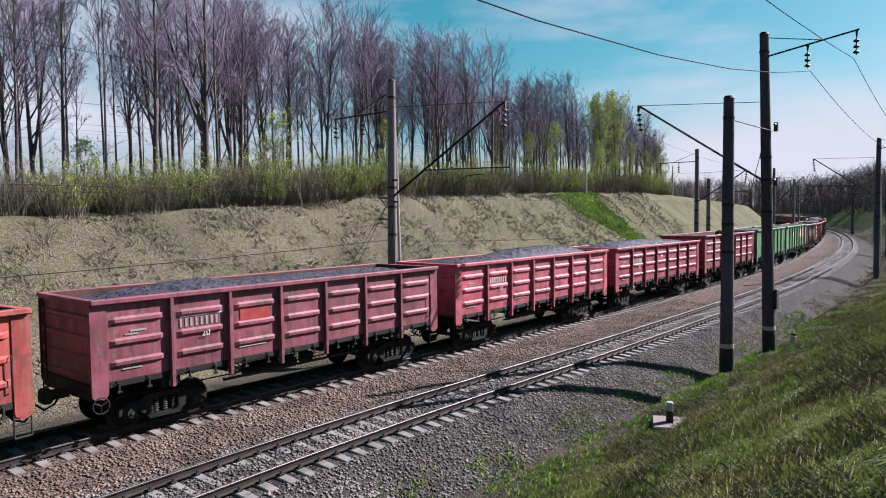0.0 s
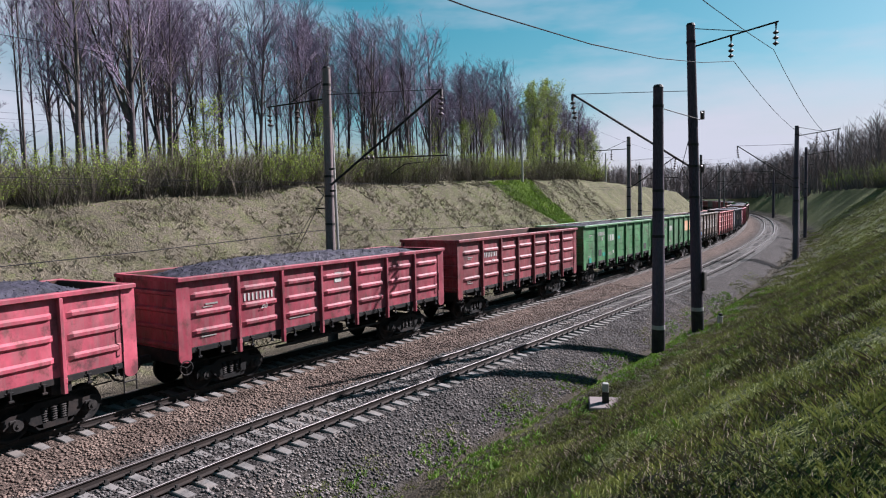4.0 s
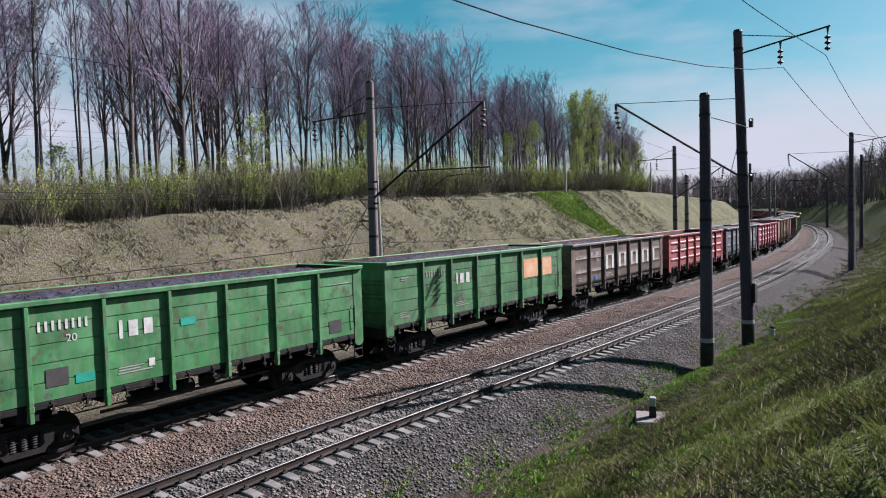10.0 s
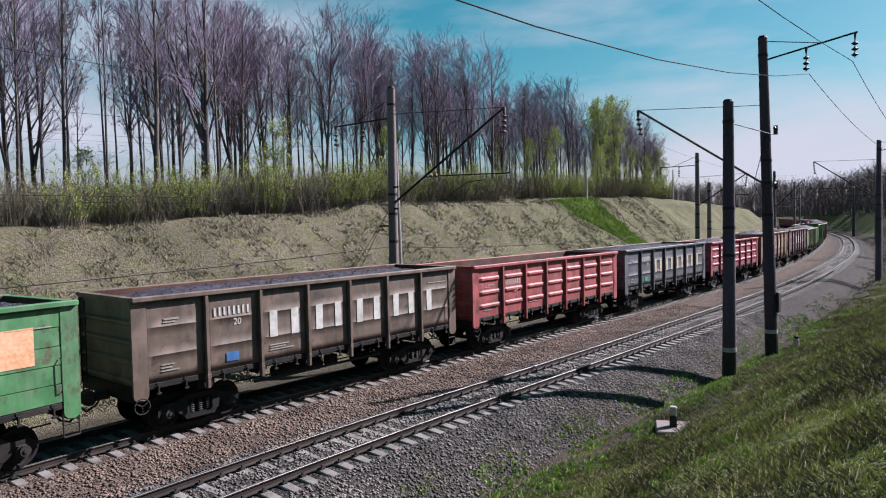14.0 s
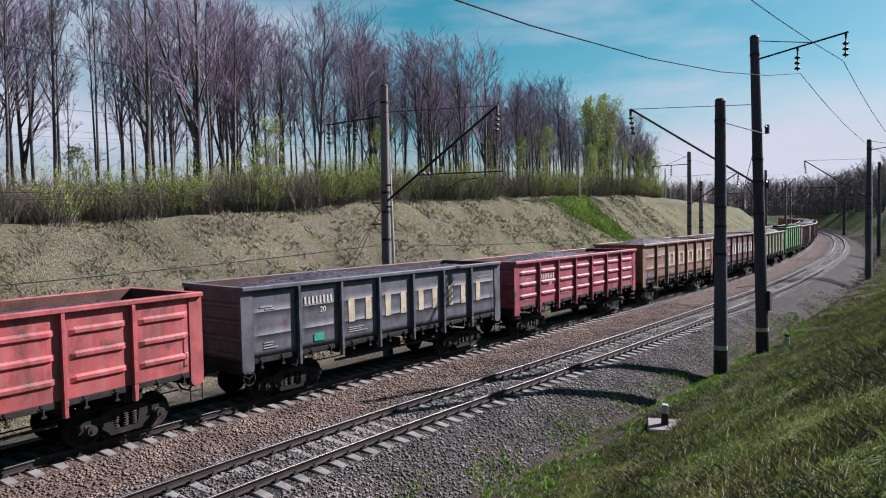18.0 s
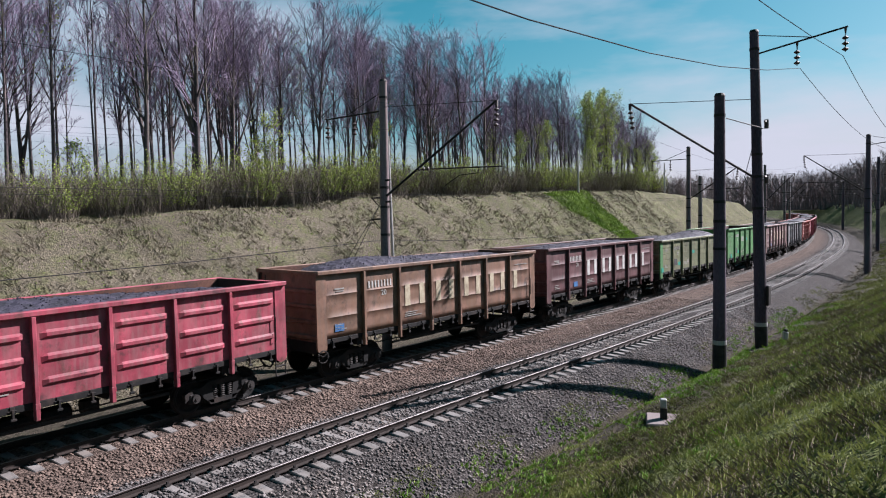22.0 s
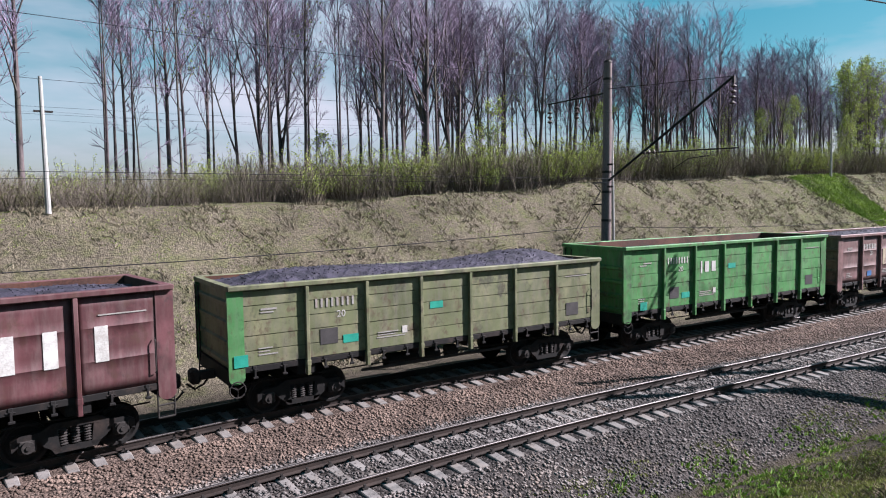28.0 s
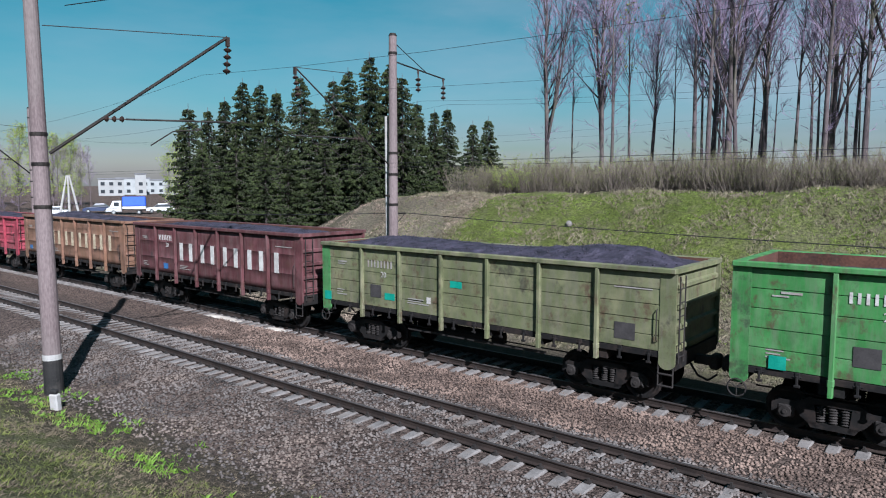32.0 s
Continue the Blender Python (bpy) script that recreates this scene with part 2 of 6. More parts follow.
def crest(s):
    """Height of the far bank's edge."""
    return np.interp(s, [-40, -24, 5, 16, 37, 62, 87, 140, 250], [4.7, 4.72, 5.18, 5.35, 6.5, 7.2, 7.6, 7.0, 6.0])


def fbm(x, y, k):
    return noise.fractal(Vector((x * k, y * k, 0.3)), 1.0, 2.0, 4)


def ground_z(s, n):
    c = float(crest(s))
    end = float(np.clip((s + 46) / 16.0, 0, 1))     # the far bank runs out here
    end = end * end * (3 - 2 * end)
    c = 0.6 + (c - 0.6) * end
    # beyond about a hundred metres the near bank is the higher one
    near = float(np.interp(s, [-60, -30, 0, 40, 90, 200], [1.5, 2.2, 5.6, 5.8, 6.6, 6.5]))
    cut = float(np.interp(s, [4, 15, 60, 110], [0, 1, 1, 0.5]))      # a ditch runs along the foot of the near bank
    prof = [(-400, near + 1.5), (-60, near + 0.8), (-17.5, near), (-15.0, near - 0.45), (-12.2, 0.62 * near), (-9.0, 0.27 * near), (-6.6, -0.1), (-5.2, -0.42 + 0.02 * cut),
            (-4.6, -0.44 - 0.12 * cut), (-3.9, -0.48 - 0.72 * cut), (-3.45, -0.52 - 0.78 * cut), (-2.9, -0.43 - 0.42 * cut), (-2.2, -0.31 - 0.18 * cut), (-1.6, -0.235), (-0.7, -0.235), (-0.45, -0.214), (0.45, -0.214), (0.7, -0.235), (1.7, -0.235), (2.6, -0.36), (3.4, -0.235), (TRAIN + 1.75, -0.235), (TRAIN + 3.2, -0.85), (10.5, -1.0),
            (11.6, -0.55), (20.0, c), (21.5, c + 0.25), (60, c + 0.5), (500, c + 3.0)]
    z = float(np.interp(n, [q[0] for q in prof], [q[1] for q in prof]))
    rough = float(np.interp(n, [-30, -7, -4, -2, 7, 10, 13, 40], [0.3, 0.16, 0.06, 0.02, 0.02, 0.06, 0.22, 0.35]))
    x, y, _ = along(s, n)
    return z + rough * (fbm(x, y, 0.35) + 0.35 * fbm(x, y, 1.7))


def ground_many(s, n):
    """Heights of the ground sheet at many places at once."""
    s, n = np.asarray(s, float), np.asarray(n, float)
    i = np.clip(np.searchsorted(SHEET["s"], s) - 1, 0, len(SHEET["s"]) - 2)
    j = np.clip(np.searchsorted(SHEET["n"], n) - 1, 0, len(SHEET["n"]) - 2)
    a = (s - SHEET["s"][i]) / (SHEET["s"][i + 1] - SHEET["s"][i])
    b = (n - SHEET["n"][j]) / (SHEET["n"][j + 1] - SHEET["n"][j])
    z = SHEET["z"]
    return (1 - a) * (1 - b) * z[i, j] + a * (1 - b) * z[i + 1, j] + (1 - a) * b * z[i, j + 1] + a * b * z[i + 1, j + 1]


SHEET = {}


def mesh_object(name, verts, faces, mat, parent=None, smooth=False):
    me = bpy.data.meshes.new(name)
    me.from_pydata(verts, [], faces)
    me.update()
    if smooth:
        me.polygons.foreach_set("use_smooth", [True] * len(me.polygons))
    if mat:
        me.materials.append(mat)
    ob = new(name, me)
    if parent:
        ob.parent = parent
    return ob


def part(name, bm, mat, parent, label=""):
    """Link a bmesh as one mesh object under a thing or a part."""
    me = bpy.data.meshes.new(name)
    bm.to_mesh(me)
    bm.free()
    me.materials.append(mat)
    ob = new(name, me)
    ob.parent = parent
    if label:
        tagged(ob, label)
    return ob


def box(bm, x0, x1, y0, y1, z0, z1, bevel=0.0):
    vs = [bm.verts.new((x, y, z)) for z in (z0, z1) for y in (y0, y1) for x in (x0, x1)]
    fs = [bm.faces.new([vs[i] for i in q]) for q in ((0, 2, 3, 1), (4, 5, 7, 6), (0, 1, 5, 4), (2, 6, 7, 3), (0, 4, 6, 2), (1, 3, 7, 5))]
    if bevel:
        es = list({e for f in fs for e in f.edges})
        bmesh.ops.bevel(bm, geom=es, offset=bevel, segments=1, affect="EDGES")


def tube(bm, pts, radii, sides=8, cap=True):
    """A tapered tube through the points."""
    rings = []
    pts = [Vector(p) for p in pts]
    for i, p in enumerate(pts):
        d = (pts[min(i + 1, len(pts) - 1)] - pts[max(i - 1, 0)]).normalized()
        u = d.cross(Vector((0.31, 0.17, 0.93)) if abs(d.z) < 0.9 else Vector((1, 0.1, 0))).normalized()
        v = d.cross(u)
        r = radii[i] if isinstance(radii, (list, tuple)) else radii
        rings.append([bm.verts.new(p + r * (math.cos(2 * math.pi * k / sides) * u + math.sin(2 * math.pi * k / sides) * v)) for k in range(sides)])
    for a, b in zip(rings, rings[1:]):
        for k in range(sides):
            bm.faces.new((a[k], a[(k + 1) % sides], b[(k + 1) % sides], b[k]))
    if cap:
        bm.faces.new(rings[0][::-1])
        bm.faces.new(rings[-1])


def thing(name, label, category, group="", kind="", m=None):
    e = tagged(new(name), label, category, group, kind)
    if m is not None:
        e.matrix_basis = m
    return e

# ---- ground ----
def ground_material():
    """Soil, old dry grass and fresh green by place, gravel near the rails."""
    m, n, l, bsdf = nodes_of("ground")
    at = n.new("ShaderNodeAttribute")
    at.attribute_name = "cover"
    tc = n.new("ShaderNodeTexCoord")

    def tex(scale, detail, rough=0.6):
        t = n.new("ShaderNodeTexNoise")
        t.inputs["Scale"].default_value, t.inputs["Detail"].default_value, t.inputs["Roughness"].default_value = scale, detail, rough
        l.new(tc.outputs["Object"], t.inputs["Vector"])
        return t.outputs["Fac"]

    def ramp(fac, lo, hi, a, b):
        r = n.new("ShaderNodeValToRGB")
        r.color_ramp.elements[0].position, r.color_ramp.elements[1].position = lo, hi
        r.color_ramp.elements[0].color, r.color_ramp.elements[1].color = (*a, 1), (*b, 1)
        l.new(fac, r.inputs["Fac"])
        return r.outputs["Color"]

    def mix(fac, a, b):
        x = n.new("ShaderNodeMix")
        x.data_type = "RGBA"
        l.new(fac, x.inputs["Factor"])
        l.new(a, x.inputs["A"])
        l.new(b, x.inputs["B"])
        return x.outputs["Result"]

    fine, mid, coarse = tex(9, 6), tex(1.6, 5), tex(0.22, 4)
    dry = ramp(fine, 0.3, 0.7, (0.034, 0.028, 0.02), (0.165, 0.14, 0.102))
    green = ramp(fine, 0.3, 0.7, (0.02, 0.024, 0.008), (0.115, 0.135, 0.034))
    vor = n.new("ShaderNodeTexVoronoi")
    vor.inputs["Scale"].default_value = 17.0
    l.new(tc.outputs["Object"], vor.inputs["Vector"])
    cell = n.new("ShaderNodeSeparateColor")
    l.new(vor.outputs["Color"], cell.inputs[0])
    sep = n.new("ShaderNodeSeparateColor")
    l.new(at.outputs["Color"], sep.inputs[0])
    grey = ramp(cell.outputs["Red"], 0.0, 1.0, (0.003, 0.0028, 0.0028), (0.082, 0.072, 0.069))
    brown = ramp(cell.outputs["Red"], 0.0, 1.0, (0.018, 0.0125, 0.010), (0.146, 0.106, 0.088))
    gravel = mix(sep.outputs["Blue"], grey, brown)
    gravel = mix(ramp(tex(0.9, 5), 0.52, 0.75, (0, 0, 0), (0.7, 0.7, 0.7)), gravel, ramp(cell.outputs["Green"], 0.0, 1.0, (0.013, 0.011, 0.01), (0.058, 0.048, 0.041)))
    # green share = vertex green + patches
    s = n.new("ShaderNodeMath")
    s.operation = "ADD"
    k = ramp(mid, 0.42, 0.62, (0, 0, 0), (1, 1, 1))
    kk = n.new("ShaderNodeMath")
    kk.operation = "MULTIPLY_ADD"
    kk.inputs[1].default_value, kk.inputs[2].default_value = 0.5, -0.25
    l.new(k, kk.inputs[0])
    l.new(sep.outputs["Green"], s.inputs[0])
    l.new(kk.outputs[0], s.inputs[1])
    s.use_clamp = True
    c = mix(s.outputs[0], dry, green)
    c2 = ramp(coarse, 0.35, 0.65, (0.78, 0.78, 0.78), (1.15, 1.15, 1.15))
    mm = n.new("ShaderNodeMix")
    mm.data_type, mm.blend_type = "RGBA", "MULTIPLY"
    mm.inputs["Factor"].default_value = 1.0
    l.new(c, mm.inputs["A"])
    l.new(c2, mm.inputs["B"])
    soiled = mix(at.outputs["Alpha"], mm.outputs["Result"], ramp(tex(5, 6), 0.3, 0.7, (0.009, 0.0075, 0.006), (0.05, 0.04, 0.032)))
    e = n.new("ShaderNodeMath")
    e.operation = "ADD"
    e.use_clamp = True
    k2 = n.new("ShaderNodeMath")
    k2.operation = "MULTIPLY_ADD"
    k2.inputs[1].default_value, k2.inputs[2].default_value = 0.5, -0.25
    l.new(mid, k2.inputs[0])
    l.new(sep.outputs["Red"], e.inputs[0])
    l.new(k2.outputs[0], e.inputs[1])
    e2 = ramp(e.outputs[0], 0.4, 0.6, (0, 0, 0), (1, 1, 1))
    c = mix(e2, soiled, gravel)
    l.new(c, bsdf.inputs["Base Color"])
    bsdf.inputs["Roughness"].default_value = 1.0
    bsdf.inputs["Specular IOR Level"].default_value = 0.1
    bp = n.new("ShaderNodeBump")
    bp.inputs["Strength"].default_value, bp.inputs["Distance"].default_value = 0.9, 0.07
    hs = n.new("ShaderNodeMath")
    hs.operation = "MULTIPLY_ADD"
    hs.inputs[1].default_value = -0.6
    l.new(vor.outputs["Distance"], hs.inputs[0])
    l.new(fine, hs.inputs[2])
    l.new(hs.outputs[0], bp.inputs["Height"])
    l.new(bp.outputs["Normal"], bsdf.inputs["Normal"])
    return m


def build_ground():
    ss = np.concatenate([np.linspace(-2500, -170, 10), np.arange(-160, -50, 4.0), np.arange(-50, 110, 0.8), np.arange(110, 160, 1.6), np.arange(160, 280, 4.0), np.linspace(290, 2500, 10)])
    ns = np.concatenate([np.linspace(-2500, -420, 4), np.linspace(-400, -40, 8), np.arange(-36, -18, 2.0), np.arange(-18, -6, 0.5), np.arange(-6, -1.4, 0.23), np.arange(-1.25, 11, 0.5), np.arange(11, 22.6, 0.55), np.arange(23, 60, 3.0), np.linspace(64, 400, 8), np.linspace(450, 2500, 4)])
    verts, cover = [], []
    for s in ss:
        for n in ns:
            x, y, _ = along(s, n)
            verts.append((float(x), float(y), ground_z(s, n)))
            gravel = float(np.interp(n, [-5.0, -4.0, 6.9, 8.2], [0, 1, 1, 0.2]))
            if n > 9.5:
                gravel = 0.0
            far = float(np.interp(s, [38, 60], [0, 1]))
            if n < -2.2:
                cut = float(np.interp(s, [4, 15], [0, 1]))
                gravel = float(np.interp(n, [-5.0 + 1.3 * cut, -3.6 + 0.8 * cut], [0.0, 1.0]))
            if n < 0:
                green = float(np.interp(n, [-16, -8, -5.8, -4.2], [0.95, 1.0 if s > 4 else 0.55, 0.8, 0.3 + 0.4 * far]))
            else:
                green = 0.16 + 0.8 * float(np.clip((1 - s) / 10.0, 0, 1)) * float(np.clip((n - 13.5) / 3, 0, 1)) + 0.25 * float(np.interp(s, [30, 60], [0, 1]))
                # strip of fresh green down the bank
                sc, hw = np.interp(n, [13.0, 15.1, 18.25, 20.2], [68.0, 66.5, 63.5, 63.2]), np.interp(n, [13.0, 15.1, 20.2], [1.2, 2.0, 4.7])
                if 13.0 < n < 20.6 and abs(s - sc) < hw:
                    green = 1.6
                if s < -24 and n > 8:
                    green = 0.0
                if n > 21:
                    green = 0.5
            if s < -62 and n > 12:
                gravel, green = 0.75, 0.3
            brown = float(np.interp(n, [1.2, 2.4, 8.0], [0.0, 1.0, 1.0]))
            if n < 2:
                brown = max(brown, float(np.interp(s, [-4, 8], [0.75, 0])))
            if n < 0:        # bare dark soil and weeds below the grass
                green -= 0.3 * float(np.interp(n, [-7.2, -6.0, -4.5], [0, 1, 1]))
            # the dark tone also covers a band behind the train, n 7 to 11
            soil = float(np.interp(n, [-7.0, -5.9, -3.0, -2.4, 6.8, 7.4, 10.3, 11.2], [0, 0.85, 0.85, 0, 0, 0.8, 0.8, 0])) if s > -60 else 0.0
            cover.append((gravel, max(0.0, green), brown, soil))
    w = len(ns)
    SHEET["s"], SHEET["n"], SHEET["z"] = ss, ns, np.array([q[2] for q in verts]).reshape(len(ss), w)
    faces = [(i * w + j, (i + 1) * w + j, (i + 1) * w + j + 1, i * w + j + 1) for i in range(len(ss) - 1) for j in range(w - 1)]
    ob = mesh_object("ground", verts, faces, ground_material(), smooth=True)
    att = ob.data.color_attributes.new("cover", "FLOAT_COLOR", "POINT")
    att.data.foreach_set("color", np.array(cover, dtype=np.float32).ravel())
    return tagged(ob, "grassy cutting banks with dry and fresh green grass and gravel", "ground", kind="structure")


ground = build_ground()


# ---- the two tracks ----
def rail_mesh(s0, s1, n, step):
    """Rail with foot, web and head, swept along the line."""
    prof = [(-0.075, -0.18), (-0.075, -0.165), (-0.012, -0.14), (-0.012, -0.045), (-0.036, -0.032), (-0.036, 0.0 - 0.008), (-0.028, 0.0),
            (0.028, 0.0), (0.036, -0.008), (0.036, -0.032), (0.012, -0.045), (0.012, -0.14), (0.075, -0.165), (0.075, -0.18)]
    ss = np.arange(s0, s1 + 0.01, step)
    verts, faces, k = [], [], len(prof)
    for s in ss:
        for a, z in prof:
            x, y, _ = along(s, n + a + (apart(s) - TRAIN if n > 3 else 0.0))
            verts.append((float(x), float(y), z))
    tops = []
    for i in range(len(ss) - 1):
        for j in range(k):
            tops.append(j in (5, 6, 7))
            faces.append((i * k + j, (i + 1) * k + j, (i + 1) * k + (j + 1) % k, i * k + (j + 1) % k))
    return verts, faces, tops


def sleeper_mesh():
    """A concrete sleeper, deeper in the middle under the rails, with sloped sides."""
    bm = bmesh.new()
    xs = [-1.35, -1.0, -0.5, 0.0, 0.5, 1.0, 1.35]
    top = [-0.215, -0.185, -0.2, -0.215, -0.2, -0.185, -0.215]
    hw = [0.12, 0.13, 0.115, 0.105, 0.115, 0.13, 0.12]
    rings = []
    for x, z, w in zip(xs, top, hw):
        rings.append([bm.verts.new((a, x, b)) for a, b in ((-w - 0.03, -0.40), (-w, z - 0.015), (-w + 0.02, z), (w - 0.02, z), (w, z - 0.015), (w + 0.03, -0.40))])
    for a, b in zip(rings, rings[1:]):
        for k in range(5):
            bm.faces.new((a[k], b[k], b[k + 1], a[k + 1]))
    bm.faces.new(rings[0])
    bm.faces.new(rings[-1][::-1])
    me = bpy.data.meshes.new("sleeper")
    bm.to_mesh(me)
    bm.free()
    me.materials.append(M_CONCRETE)
    return me


def clip_mesh():
    """Rail fastening: clamp plates and bolts on both sides of one rail."""
    bm = bmesh.new()
    for sgn in (-1, 1):
        box(bm, -0.06, 0.06, sgn * 0.115 - 0.05, sgn * 0.115 + 0.05, -0.185, -0.145)
        box(bm, -0.022, 0.022, sgn * 0.12 - 0.022, sgn * 0.12 + 0.022, -0.15, -0.085)
    me = bpy.data.meshes.new("rail_clip")
    bm.to_mesh(me)
    bm.free()
    me.materials.append(M_DUSTIRON)
    return me


SLEEPER, CLIP = sleeper_mesh(), clip_mesh()


def build_track(name, n, s_far0, s0, s1, s_far1, label):
    track = thing(name, label, "railway track", kind="structure")
    for side in (-0.76, 0.76):
        v, f, tops = rail_mesh(s_far0, s_far1, n + side, 1.0)
        r = mesh_object("rail", v, f, M_RAIL, track)
        r.data.materials.append(M_RAILTOP)
        r.data.polygons.foreach_set("material_index", [1 if t else 0 for t in tops])
    rnd = random.Random(int(n * 10) + 3)
    pitch = 0.543
    k0, k1 = int(s_far0 / pitch), int(s_far1 / pitch)
    jv, jf = [], []
    base = [tuple(v.co) for v in SLEEPER.vertices]
    polys = [tuple(p.vertices) for p in SLEEPER.polygons]
    cv, cf = [], []
    cbase = [tuple(v.co) for v in CLIP.vertices]
    cpolys = [tuple(p.vertices) for p in CLIP.polygons]
    for k in range(k0, k1):
        s = k * pitch + rnd.uniform(-0.02, 0.02)
        x, y, h = along(s, n + (apart(s) - TRAIN if n > 3 else 0.0))
        h = float(h) + rnd.uniform(-0.012, 0.012)
        if s0 <= s <= s1:
            ob = new("sleeper", SLEEPER)
            ob.parent = track
            ob.matrix_basis = Matrix.Translation((float(x), float(y), 0)) @ Matrix.Rotation(h, 4, "Z")
        else:
            c, d = math.cos(h), math.sin(h)
            o = len(jv)
            jv += [(float(x) + c * p[0] - d * p[1], float(y) + d * p[0] + c * p[1], p[2]) for p in base]
            jf += [tuple(o + i for i in q) for q in polys]
        if -45 < s < 75:
            for side in (-0.76, 0.76):
                c, d = math.cos(h), math.sin(h)
                o = len(cv)
                cv += [(float(x) + c * p[0] - d * (p[1] + side), float(y) + d * p[0] + c * (p[1] + side), p[2]) for p in cbase]
                cf += [tuple(o + i for i in q) for q in cpolys]
    tagged(mesh_object("far_sleepers", jv, jf, M_CONCRETE, track), kind="stuff")
    tagged(mesh_object("rail_clips", cv, cf, M_DUSTIRON, track), kind="stuff")
    return track


build_track("near_track", 0.0, -150, -50, 100, 270, "empty railway track with steel rails on concrete sleepers")
build_track("train_track", TRAIN, -150, -40, 75, 270, "railway track under the coal train on concrete sleepers")

# ---- the coal train ----
POSTS = [-4.325 + 1.73 * i for i in range(6)]
HALF = 6.365
SIDE = 1.53          # panel plane, half the width of the body


def panel_mesh(style, w, h):
    """One side panel between two posts; z from 0 to h, the face towards -y."""
    bm = bmesh.new()
    if style == "plank":
        # boards with open grooves between them, as one folded sheet
        n, prof = 5, []
        for i in range(n):
            z0, z1, y = h * i / n, h * (i + 1) / n, -0.034 + 0.005 * (i % 2)
            prof += [(-0.004, z0), (-0.004, z0 + 0.007), (y, z0 + 0.014), (y, z1 - 0.014), (-0.004, z1 - 0.007)]
        prof += [(-0.004, h), (0.01, h), (0.01, 0)]
        ra = [bm.verts.new((-w / 2, y, z)) for y, z in prof]
        rb = [bm.verts.new((w / 2, y, z)) for y, z in prof]
        for k in range(len(prof)):
            bm.faces.new((ra[k], rb[k], rb[(k + 1) % len(prof)], ra[(k + 1) % len(prof)]))
        bm.faces.new(ra[::-1])
        bm.faces.new(rb)
    else:
        # one dented sheet, pressed into ribs or seamed
        zs, up = [(0.0, 0)], style == "rib"
        for z in (0.22, 0.5, 0.78) if up else (0.33, 0.68):
            b = 0.10 if up else 0.013
            zs += [(h * z - b, 0), (h * z - b * 0.4, 1), (h * z + b * 0.4, 1), (h * z + b, 0)]
        zs.append((h, 0))
        full = []
        for (za, ka), (zc, kc) in zip(zs, zs[1:]):
            full.append((za, ka))
            if zc - za > 0.2:
                full += [(za + (zc - za) * f, 0) for f in (0.33, 0.67)]
        full.append(zs[-1])
        xs = [-w / 2, -w / 2 + 0.10, -w / 2 + 0.24, -w / 4, -0.05, w / 6, w / 3, w / 2 - 0.24, w / 2 - 0.10, w / 2]
        rows = []
        for z, k in full:
            row = []
            for i, x in enumerate(xs):
                inner = 2 <= i <= len(xs) - 3
                rim_fade = min(1.0, 6 * (0.5 - abs(x) / w)) * min(1.0, 4 * z / h, 4 * (1 - z / h))
                dent = 0.009 * rim_fade * noise.noise(Vector((x * 2.1, z * 2.3, 7.7 * w))) - 0.006 * rim_fade
                row.append(bm.verts.new((x, -0.022 + dent - ((0.055 if up else 0.008) if k and inner else 0.0), z)))
            rows.append(row)
        for a, b in zip(rows, rows[1:]):
            for i in range(len(xs) - 1):
                bm.faces.new((a[i], a[i + 1], b[i + 1], b[i])).smooth = not up
        rimv = [*rows[0], *[r[-1] for r in rows[1:]], *rows[-1][-2::-1], *[r[0] for r in rows[-2:0:-1]]]
        back = [bm.verts.new((v.co.x, 0.01, v.co.z)) for v in rimv]
        for i in range(len(rimv)):
            j = (i + 1) % len(rimv)
            bm.faces.new((rimv[j], rimv[i], back[i], back[j]))
        bm.faces.new(back[::-1])
    return bm


def mesh_of(name, bm, mat):
    me = bpy.data.meshes.new(name)
    bm.to_mesh(me)
    bm.free()
    me.materials.append(mat)
    return me


def put(name, me, parent, x=0.0, y=0.0, z=0.0, turn=0.0, label=""):
    ob = new(name, me)
    ob.parent = parent
    ob.matrix_basis = pose(x, y, z, 0, 0, turn)
    return tagged(ob, label) if label else ob


def latch_mesh():
    """Hatch lock hanging under a panel: hook, pin and lever."""
    bm = bmesh.new()
    box(bm, -0.05, 0.05, -0.05, 0.03, -0.02, 0.12, 0.01)
    box(bm, -0.025, 0.025, -0.09, -0.04, -0.17, 0.05, 0.008)
    box(bm, -0.06, 0.07, -0.10, -0.05, -0.20, -0.14, 0.012)
    tube(bm, [(-0.09, -0.03, 0.02), (0.09, -0.03, 0.02)], 0.018, 6)
    return bm


